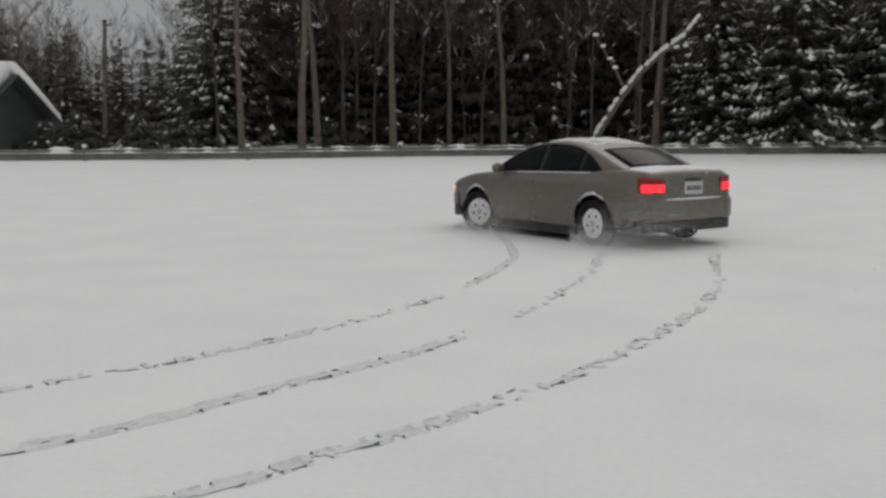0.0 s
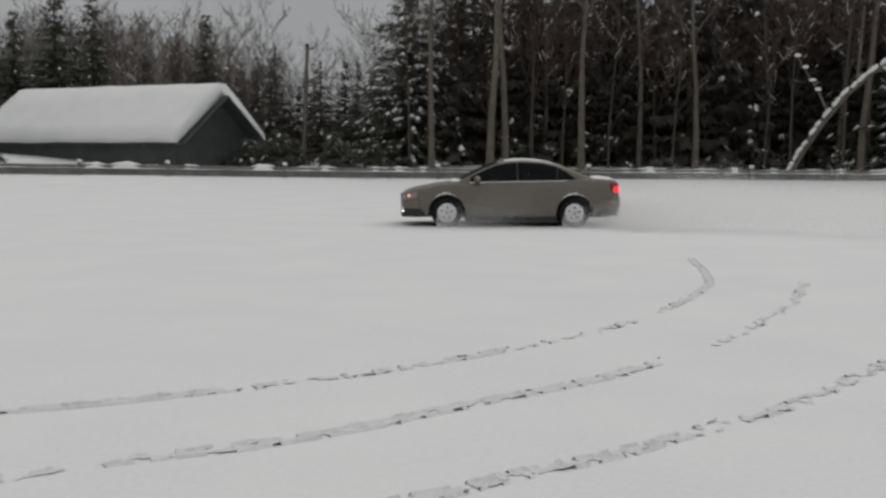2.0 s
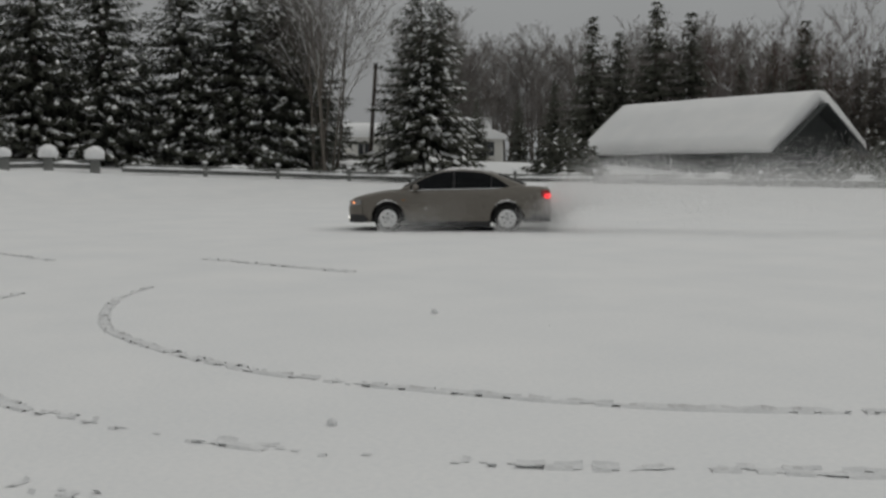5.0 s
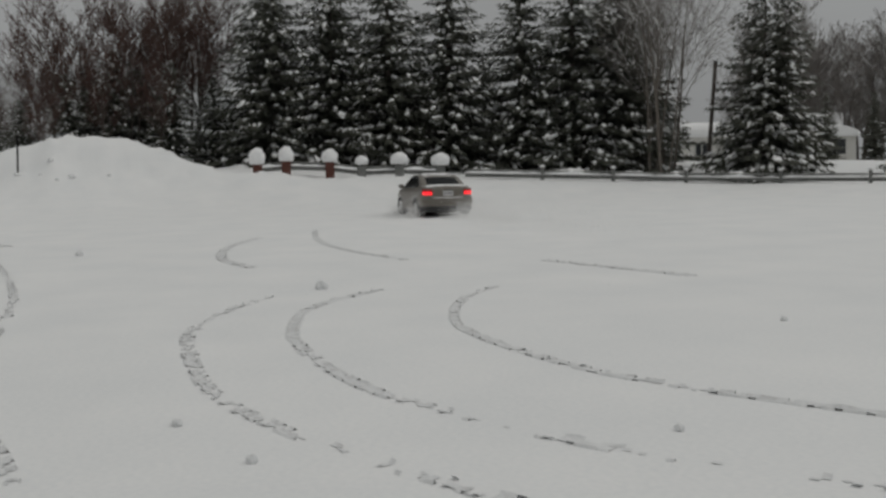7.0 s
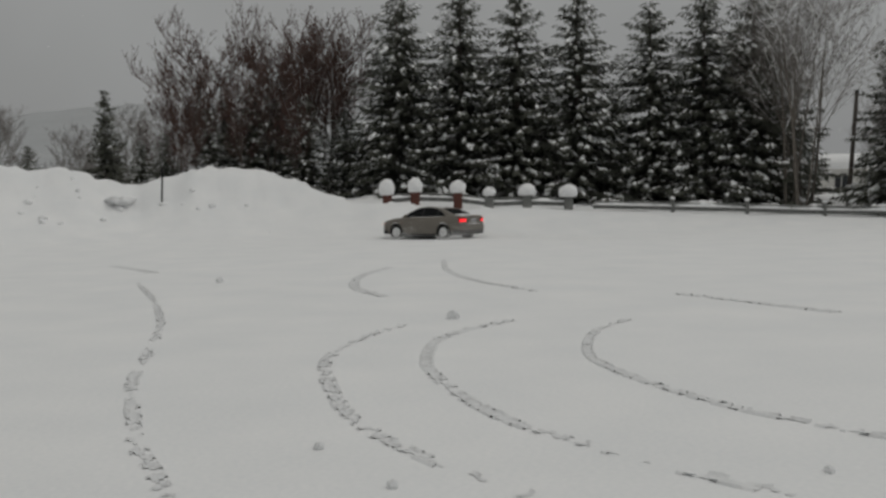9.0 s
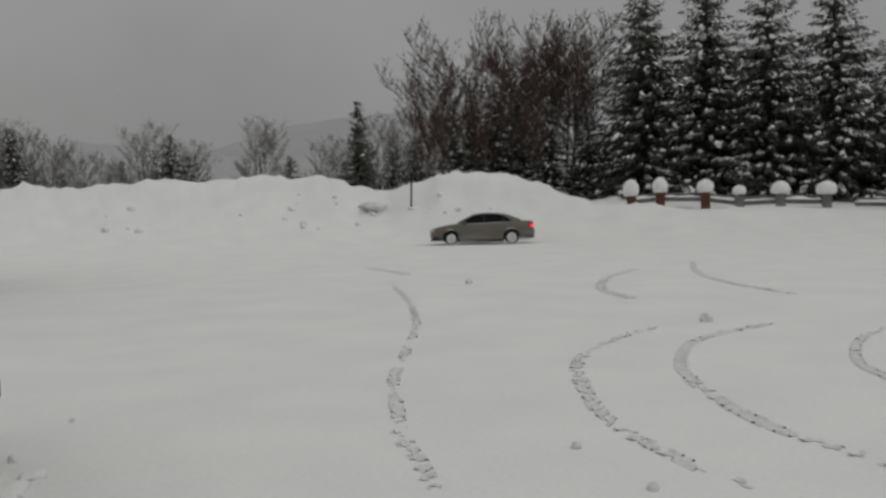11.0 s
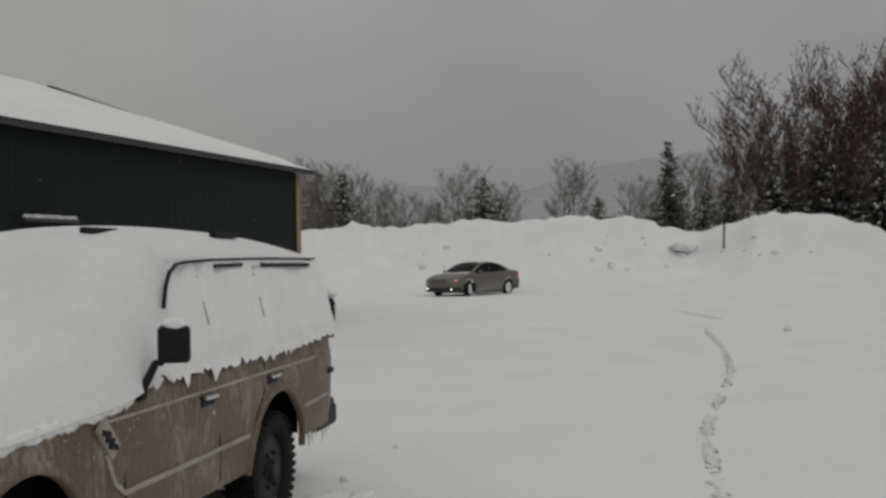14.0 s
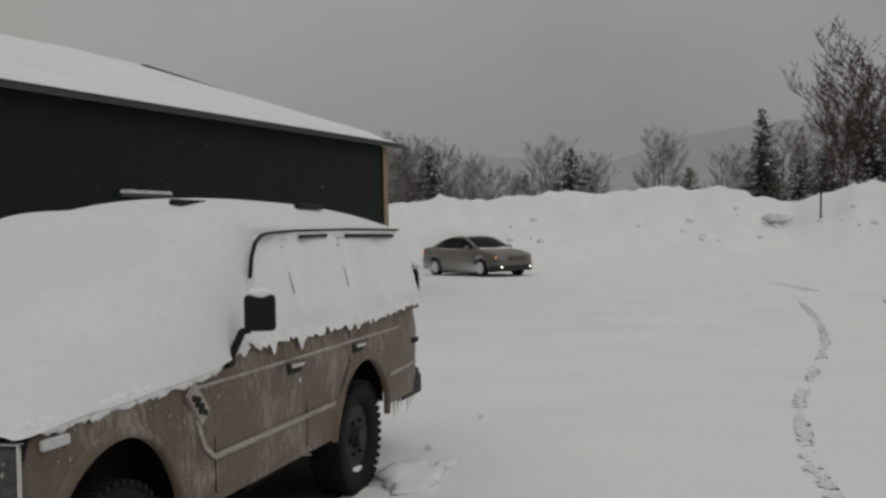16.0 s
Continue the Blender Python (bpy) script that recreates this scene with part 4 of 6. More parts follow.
        # fender vent with slats
        vy = side(0.85, 0.83)
        v = part("fender_vent", strip([(0.905, sgn * (vy + 0.004), 0.900), (0.815, sgn * (vy + 0.002), 0.795)], 0.078, 0.016, n), ROAD_DIRT, c, "frosted fender vent with dark slots")
        for i in range(3):
            u = 0.22 + 0.28 * i
            x, z = 0.905 - 0.09 * u, 0.900 - 0.105 * u
            part("slot", strip([(x + 0.028, sgn * (vy + 0.012), z + 0.002), (x - 0.026, sgn * (vy + 0.012), z - 0.012)], 0.022, 0.012, n), BLACK, v)
        # arch lips
        for ax, r in ARCHES:
            g, bm = [], bmesh.new()
            for i in range(23):
                a = math.pi * (0.5 + i) / 23
                k = 1.14 if ax > 0 else 1.0
                ring = []
                for dr, o in ((-0.004, -0.02), (-0.004, 0.012), (0.012, 0.018), (0.030, 0.010), (0.042, -0.004)):
                    x, z = ax + (r + dr) * math.cos(a), 0.36 + (r + dr) * k * math.sin(a)
                    ring.append(bm.verts.new((x, sgn * (side(x, z) + o), z)))
                g.append(ring)
            for ra, rb in zip(g[:-1], g[1:]):
                for j in range(4):
                    bm.faces.new((ra[j], ra[j + 1], rb[j + 1], rb[j]))
            bmesh.ops.recalc_face_normals(bm, faces=bm.faces)
            part("arch_lip", bm, TAN, c, "flared wheel-arch lip", True)
        part("side_marker", box(0.11, 0.02, 0.035, (-2.03, sgn * (side(-2.03, 0.8) + 0.004), 0.79), 0.006), BLACK, c)
        part("front_marker", box(0.13, 0.025, 0.036, (1.715, sgn * (side(1.715, 0.87) + 0.006), 0.872), 0.008, 2), PLATE, c, "snowed-over side marker lamp")
        # headlamps in dark bezels
        hb = part("headlamp", box(0.03, 0.27, 0.17, (1.815, sgn * 0.60, 0.79), 0.012, 2), DARK_LENS, c, "square headlamp in a chrome frame")
        part("bezel", join(box(0.03, 0.31, 0.012, (1.825, sgn * 0.60, 0.886), 0.004), box(0.03, 0.31, 0.012, (1.825, sgn * 0.60, 0.694), 0.004), box(0.016, 0.012, 0.20, (1.825, sgn * 0.745, 0.79), 0.004), box(0.04, 0.02, 0.20, (1.825, sgn * 0.445, 0.79), 0.004)), CHROME, hb)
        mr = part("door_mirror", box(0.05, 0.135, 0.155, (0, 0, 0), 0.02, 3, Matrix.Translation((0.56, sgn * 0.945, 1.188)) @ pose(0, 0, 0, 0, 0, sgn * 12)), BLACK, c, "black rectangular door mirror")
        part("mirror_arm", join(rod((0.57, sgn * 0.80, 0.985), (0.57, sgn * 0.865, 1.11), 0.02, 0.018, 8), rod((0.57, sgn * 0.86, 1.11), (0.57, sgn * 0.90, 1.115), 0.014, 0.014, 8), box(0.06, 0.03, 0.06, (0.57, sgn * 0.80, 0.985), 0.008)), BLACK, mr)
        part("mirror_snow", lump(0.035, 0.06, 0.022, (0.56, sgn * 0.945, 1.272), 0.2, 3, 2), SNOW_LUMP, mr, "snow on the mirror")
    part("grille", box(0.03, 0.86, 0.2, (1.81, 0, 0.79), 0.01), BLACK, c, "dark grille")
    part("front_bumper", prism([(1.86, 0.46), (1.99, 0.46), (2.01, 0.52), (1.99, 0.60), (1.86, 0.60)], -0.76, 0.76, 0.015, 2), STEEL, c, "dark front bumper")
    part("rear_bumper", join(prism([(-2.18, 0.42), (-2.30, 0.44), (-2.33, 0.50), (-2.31, 0.57), (-2.18, 0.57)], -0.74, 0.74, 0.015, 2), box(0.42, 0.07, 0.15, (-2.06, 0.74, 0.47), 0.03, 2), box(0.42, 0.07, 0.15, (-2.06, -0.74, 0.47), 0.03, 2)), STEEL, c, "dark rear bumper with wrapped ends")
    for i in range(9):
        part("icicle", rod((-1.62 - 0.07 * i, 0.76, 0.42), (-1.62 - 0.07 * i, 0.76, 0.40 - 0.03 * ((i * 7) % 4)), 0.009, 0.001, 5), DUST, c)
    part("tailgate_hinge", join(box(0.04, 0.05, 0.06, (-2.24, 0.74, 1.25), 0.012, 2, None), box(0.025, 0.03, 0.15, (-2.26, 0.755, 1.17), 0.008, 2), box(0.08, 0.02, 0.02, (-2.19, 0.735, 1.275), 0.006)), BLACK, c, "black rear bracket caked with snow")
    part("bracket_snow", join(lump(0.045, 0.04, 0.035, (-2.24, 0.75, 1.295), 0.3, 2, 2), lump(0.02, 0.025, 0.03, (-2.27, 0.765, 1.20), 0.3, 5, 2)), SNOW_LUMP, c, "snow on the rear bracket")
    # wheels
    for i, (ax, sgn, st) in enumerate(((1.38, 1, 0), (1.38, -1, 0), (-1.04, 1, 0), (-1.04, -1, 0))):
        w = part("wheel", tyre_bm(0.328, 0.19, 0.20), RUBBER, c, "chunky winter tyre", True)
        tagged(part("tread", tread_bm(0.326, 0.19, 42), RUBBER, w, "blocky tread"), kind="stuff")
        w.location = (ax, sgn * 0.685, 0.325)
        part("rim", join(rod((0, 0.0, 0), (0, 0.06 * sgn, 0), 0.205, 0.20, 28), rod((0, 0.05 * sgn, 0), (0, 0.10 * sgn, 0), 0.07, 0.055, 14), *[rod((0.105 * math.cos(a), 0.055 * sgn, 0.105 * math.sin(a)), (0.105 * math.cos(a), 0.078 * sgn, 0.105 * math.sin(a)), 0.014, 0.012, 6) for a in [k * 1.0472 for k in range(6)]]), STEEL, w, "black steel rim")
        part("rim_snow", lump(0.07, 0.012, 0.02, (0.02, 0.066 * sgn, -0.185), 0.4, i, 2), SNOW_LUMP, w, "snow lying in the rim")
    # frost and spattered snow on fender and doors
    rng = random.Random(5)
    bits = []
    for i in range(300):
        x = rng.uniform(-2.0, 1.85)
        lo = suv_low(x)
        top = 0.90 if x > 0.6 else 0.96
        z = rng.choice((rng.uniform(min(lo + 0.02, top - 0.05), top), rng.uniform(0.78, top), rng.uniform(0.78, top)))
        near = math.hypot(x - 1.40, z - 0.36)
        if x > 0.95 and (near < 0.38 or (near > 0.52 and rng.random() < 0.4)):
            continue
        s = rng.uniform(0.0015, 0.004) * (1.4 if x > 0.95 else 1.0)
        bits.append(lump(s, 0.004, s * rng.uniform(0.7, 1.8), (x, side(x, z) + 0.001, z), 0.5, i, 1))
    tagged(part("frost_spatter", join(*bits), ROAD_DIRT, c, "spattered frost and snow on the side"), kind="stuff")
    # the lying snow: one blanket over bonnet and windscreen, one on the roof, sheets over the side windows
    bx = [0.12, 0.2, 0.32, 0.46, 0.62, 0.8, 1.0, 1.2, 1.38, 1.55, 1.68, 1.78, 1.85, 1.89]
    bz = [1.665, 1.66, 1.645, 1.61, 1.55, 1.46, 1.365, 1.29, 1.235, 1.19, 1.15, 1.10, 1.03, 0.955]
    ys = [-1.0, -0.985, -0.95, -0.88, -0.75, -0.55, -0.3, 0, 0.3, 0.55, 0.75, 0.88, 0.95, 0.985, 1.0]
    verts, faces = [], []
    for i, (x, zc) in enumerate(zip(bx, bz)):
        edge = float(np.interp(x, [0.1, 0.2, 0.3, 0.45, 0.62, 0.75, 0.95, 1.3, 1.7, 1.985], [1.50, 1.38, 1.16, 1.02, 0.985, 0.965, 0.955, 0.945, 0.93, 0.90]))
        half = float(np.interp(x, [0.1, 0.2, 0.3, 0.45, 0.7, 1.0, 1.7, 1.985], [0.70, 0.745, 0.80, 0.822, 0.82, 0.815, 0.81, 0.77]))
        for y in ys:
            k = (1 - abs(y) ** float(np.interp(x, [0.3, 0.6, 1.0], [14, 9, 4.5])))
            jag = 0.014 * noise.noise(Vector((x * 7, y * 3, 1))) + (0.012 * noise.noise(Vector((x * 22, y, 4))) if abs(y) > 0.97 else 0)
            verts.append((x, y * half * (1 + 0.012 * noise.noise(Vector((x * 3, y, 8)))), edge + (zc - edge) * k + jag))
    nn = len(ys)
    for i in range(len(bx) - 1):
        for j in range(nn - 1):
            faces.append((i * nn + j, (i + 1) * nn + j, (i + 1) * nn + j + 1, i * nn + j + 1))
    me = mesh_of("bonnet_snow", verts, faces, [SNOW_SOFT], True)
    b1 = shell("bonnet_snow", me, c, "thick smooth snow over bonnet and windscreen")
    md = b1.modifiers.new("smooth", "SUBSURF")
    md.levels = md.render_levels = 2
    crust = [lump(0.03 + 0.03 * rng.random(), 0.012, 0.016 + 0.012 * rng.random(), (x, suv_half(x) * 0.985 + 0.006, float(np.interp(x, [0.62, 0.95, 1.3, 1.7], [0.985, 0.955, 0.945, 0.93])) + rng.uniform(-0.02, 0.012)), 0.5, i, 1) for i, x in enumerate([0.66 + 0.0105 * k for k in range(110)])]
    tagged(part("snow_crust", join(*crust), SNOW_LUMP, c, "crumbling edge of the bonnet snow", True), kind="stuff")
    # roof snow
    rx = [0.34, 0.25, 0.15, 0.0, -0.2, -0.5, -0.9, -1.3, -1.65, -1.93, -2.07, -2.12]
    rz = [1.60, 1.645, 1.675, 1.70, 1.725, 1.735, 1.73, 1.72, 1.70, 1.665, 1.61, 1.555]
    verts, faces = [], []
    for x, zc in zip(rx, rz):
        half = float(np.interp(x, [-2.08, -2.0, 0.1, 0.34], [0.66, 0.70, 0.70, 0.66]))
        for y in ys:
            k = 1 - abs(y) ** 3.2
            verts.append((x, y * half * (0.992 if abs(y) == 1 else 1), 1.55 + (zc - 1.55) * k + 0.012 * noise.noise(Vector((x * 3, y * 2, 2))) - (0.05 if abs(y) == 1 else 0.0)))
    for i in range(len(rx) - 1):
        for j in range(nn - 1):
            faces.append((i * nn + j, i * nn + j + 1, (i + 1) * nn + j + 1, (i + 1) * nn + j))
    b2 = shell("roof_snow", mesh_of("roof_snow", verts, faces, [SNOW_SOFT], True), c, "thick snow blanket on the roof")
    md = b2.modifiers.new("smooth", "SUBSURF")
    md.levels = md.render_levels = 2
    part("roof_rack_rail", box(0.30, 0.035, 0.03, (0.02, 0.30, 1.688), 0.008, 2), BLACK, c, "dark roof rail showing through the snow")
    part("roof_rack_rail", box(0.34, 0.04, 0.03, (-1.0, 0.50, 1.682), 0.008, 2), BLACK, c, "dark roof rail showing through the snow")
    for sgn in (1, -1):
        verts, faces = [], []
        cols = 150
        for i in range(cols + 1):
            x = 0.56 - 2.73 * i / cols
            low = 1.0 + 0.03 * noise.noise(Vector((x * 2.2, 0, 3)))
            drip = noise.noise(Vector((x * 9, 2, 7))) + 0.55 * noise.noise(Vector((x * 23, 5, 7)))
            low += -0.05 * max(drip, 0) * 1.5 + 0.06 * max(-drip, 0)
            low += 0.03 * max(0, (-x - 1.2))
            a = min(max((0.56 - x) / 0.36, 0), 1)
            ztop = 1.05 + (1.525 - 1.05) * a
            pill = max(math.exp(-((x + 0.23) / 0.032) ** 2), math.exp(-((x + 0.98) / 0.032) ** 2), 0.6 * math.exp(-((x - 0.30) / 0.03) ** 2))
            for u in (0, 0.05, 0.12, 0.2, 0.35, 0.5, 0.62, 0.75, 0.88, 1.0):
                z = low + (ztop - low) * u
                puff = (0.012 + 0.022 * math.exp(-((z - 1.12) / 0.06) ** 2)) * min(1.0, 0.25 + u * 4) + 0.020 * noise.noise(Vector((x * 4, z * 5, 1))) + 0.010 * noise.noise(Vector((x * 14, z * 14, 1)))
                if u == 0:
                    puff = 0.0
                puff -= 0.06 * pill * (z > 1.14) * (0.55 + 0.7 * noise.noise(Vector((x * 3, z * 9, 6))))
                verts.append((x, sgn * (suv_cab_y(z) + (0.028 if z < 1.035 else 0.006) + max(puff, -0.004)), z))
        for i in range(cols):
            for j in range(9):
                f = (i * 10 + j, i * 10 + j + 1, i * 10 + j + 11, i * 10 + j + 10)
                faces.append(f if sgn < 0 else f[::-1])
        shell("window_snow", mesh_of("window_snow", verts, faces, [SNOW_LUMP], True), c, "snow plastered over the side windows, dripping edge")
        for px in (-0.23, -0.98):
            part("pillar_seal", strip([(px, sgn * (suv_cab_y(1.22) + 0.002), 1.22), (px + 0.02, sgn * (suv_cab_y(1.46) + 0.002), 1.46)], 0.010, 0.008, (0, sgn, 0)), TAN, c, "dark door seal between the snowed windows")
        part("window_gap", join(strip([(-0.40, sgn * 0.708, 1.508), (-0.75, sgn * 0.708, 1.512)], 0.018, 0.012, (0, sgn, 0)), strip([(-1.05, sgn * 0.708, 1.508), (-1.9, sgn * 0.705, 1.50)], 0.022, 0.012, (0, sgn, 0))), BLACK, c, "dark strip of bare window")
    return c


SNOW_SOFT = material("fresh_snow", (0.73, 0.735, 0.75), 0.9, 0, (0.79, 0.795, 0.80), 1.5, 20.0, 0.05, 14.0, 0.15)
make_suv()
for i, (x, y, s) in enumerate(((-5.5, -3.1, 0.2), (-5.72, -3.2, 0.13), (-5.34, -2.98, 0.12), (-5.9, -3.0, 0.08))):
    ob = part("snow_mound", lump(s * 1.5, s, s * 0.4, (0, 0, 0.0), 0.5, i, 3), SNOW_LUMP, None, "", True)
    ob.location = (x, y, 0.0)
    tagged(ob, "small heap of kicked-up snow beside the wheel", "snow heap", "snow heaps")

# bare ground under the wagon, the wagon's shade painted into its dark colour
SHADE_GRAVEL = material("shaded_gravel", (0.035, 0.032, 0.030), 0.9, 0, (0.075, 0.070, 0.066), 3.0, 40.0, 0.8, 45.0, 0.2)
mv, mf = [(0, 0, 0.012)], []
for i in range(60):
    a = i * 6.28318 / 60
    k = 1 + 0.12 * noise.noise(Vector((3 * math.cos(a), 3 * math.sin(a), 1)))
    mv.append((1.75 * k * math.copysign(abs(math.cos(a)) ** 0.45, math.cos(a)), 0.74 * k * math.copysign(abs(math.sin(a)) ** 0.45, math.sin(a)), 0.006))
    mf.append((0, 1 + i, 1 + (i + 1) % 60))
shade_patch = new("shaded_ground", mesh_of("shaded_ground", mv, mf, [SHADE_GRAVEL], True))
shade_patch.matrix_world = pose(-4.06, -3.85, 0.004, 0, 0, 8)
tagged(shade_patch, "bare ground under the parked wagon, its shade painted in dark", "ground", "", "structure")

# ---- buildings ----
SIDING = material("dark_grey_siding", (0.055, 0.06, 0.06), 0.7, 0, (0.085, 0.09, 0.09), 1.0, 25.0, 0.15, 20.0, 0.3)
GREEN_STEEL = material("dark_green_sheet_steel", (0.004, 0.009, 0.006), 0.6, 0.0, (0.007, 0.013, 0.009), 0.6, 18.0, 0.05, 30.0, 0.25)
TAN_TRIM = material("tan_trim", (0.24, 0.18, 0.12), 0.6, 0, (0.29, 0.22, 0.15), 2.0, 30.0, 0.1, 30.0, 0.4)
GREY_TRIM = material("grey_fascia", (0.05, 0.055, 0.055), 0.5, 0.2, (0.08, 0.085, 0.085), 2.0, 30.0, 0, None, 0.4)
WHITE_WALL = material("white_wall", (0.55, 0.54, 0.51), 0.8, 0, (0.63, 0.62, 0.59), 0.8, 20.0, 0.1, 20.0, 0.3)
DARK_GLASS = material("dark_window", (0.03, 0.032, 0.036), 0.15, 0, (0.045, 0.048, 0.05), 1.0, 9.0, 0, None, 0.5)
RED_BROWN = material("red_brown_wood", (0.09, 0.035, 0.028), 0.8, 0, (0.14, 0.06, 0.045), 3.0, 25.0, 0.3, 20.0, 0.3)


def snow_roof(profile, x0, x1, seed, nx=26, droop=0.06):
    """A slab of roof snow: a profile in y and z drawn along x, with uneven rounded edges."""
    verts, faces = [], []
    n = len(profile)
    for i in range(nx + 1):
        u = i / nx
        x = x0 + (x1 - x0) * u
        for j, (y, z) in enumerate(profile):
            e = noise.noise(Vector((x * 0.45, y * 0.5, seed)))
            k = 1 - 0.25 * (abs(2 * u - 1) ** 14)
            verts.append((x + 0.05 * noise.noise(Vector((y, z, seed))), y * (0.985 + 0.015 * k), z + droop * e - (0.12 * (1 - k) if z > profile[0][1] else 0)))
    for i in range(nx):
        for j in range(n):
            k = (j + 1) % n
            faces.append((i * n + j, i * n + k, (i + 1) * n + k, (i + 1) * n + j))
    faces.append(tuple(range(n)))
    faces.append(tuple(nx * n + j for j in range(n))[::-1])
    bm = bmesh.new()
    me = mesh_of("tmp", verts, faces)
    bm.from_mesh(me)
    bpy.data.meshes.remove(me)
    bmesh.ops.recalc_face_normals(bm, faces=bm.faces)
    for f in bm.faces:
        f.smooth = True
    return bm


def make_shed():
    c = thing("long_shed", "long low dark grey shed with a thick snow-laden gable roof", "shed", pose(-37.5, 50.95, 0.2, 0, 0, 172.5))
    L, W = 7.55, 3.3
    for sgn in (1, -1):
        w = part("wall", box(2 * L - 0.5, 0.16, 2.1, (0.25, sgn * W, 0.95)), SIDING, c, "dark grey board wall")
        for i in range(7):
            part("board", box(2 * L - 0.48, 0.03, 0.235, (0.25, sgn * (W + 0.09), 0.10 + i * 0.25), 0.004), SIDING, w)
    for sgn in (1, -1):
        L = 7.55 if sgn > 0 else 7.05
        gable = bmesh.new()
        pts = [(-W, -0.1), (W, -0.1), (W, 2.0), (0, 4.45), (-W, 2.0)]
        a = [gable.verts.new((sgn * L, y, z)) for y, z in pts]
        b = [gable.verts.new((sgn * (L - 0.16), y, z)) for y, z in pts]
        gable.faces.new(a)
        gable.faces.new(b[::-1])
        for i in range(5):
            gable.faces.new((a[i], a[(i + 1) % 5], b[(i + 1) % 5], b[i]))
        bmesh.ops.recalc_face_normals(gable, faces=gable.faces)
        g = part("gable_wall", gable, SIDING, c, "dark grey gable wall")
        for i in range(17):
            z = 0.05 + i * 0.25
            half = W if z < 1.9 else W * (4.45 - z - 0.2) / 2.45
            if half > 0.15:
                part("board", box(0.03, 2 * half, 0.235, (sgn * (L + 0.012), 0, z), 0.004), SIDING, g)
    for y in (0.9, 2.2):
        win = part("window", box(0.06, 0.55, 0.4, (-L - 0.03, -y + 0.4, 0.62), 0.01), DARK_GLASS, c)
        part("frame", join(box(0.05, 0.62, 0.05, (-L - 0.05, -y + 0.4, 0.85)), box(0.05, 0.62, 0.05, (-L - 0.05, -y + 0.4, 0.39))), SIDING, win)
    part("roof", join(prism([(-3.75, 1.78), (0, 4.52), (3.75, 1.78), (3.75, 1.70), (0, 4.40), (-3.75, 1.70)], -7.5, 8.0)), GREY_TRIM, c, "dark roof edge").rotation_euler = (0, 0, radians(90))
    prof = [(-3.9, 1.83), (0, 4.56), (3.9, 1.83), (3.98, 2.15), (3.85, 2.50), (3.4, 2.85), (1.5, 4.35), (0.35, 5.17), (0, 5.24), (-0.35, 5.17), (-1.5, 4.35), (-3.4, 2.85), (-3.85, 2.50), (-3.98, 2.15)]
    part("roof_snow", snow_roof(prof, -7.6, 8.1, 3), SNOW, c, "thick slab of snow on the roof")
    return c


make_shed()


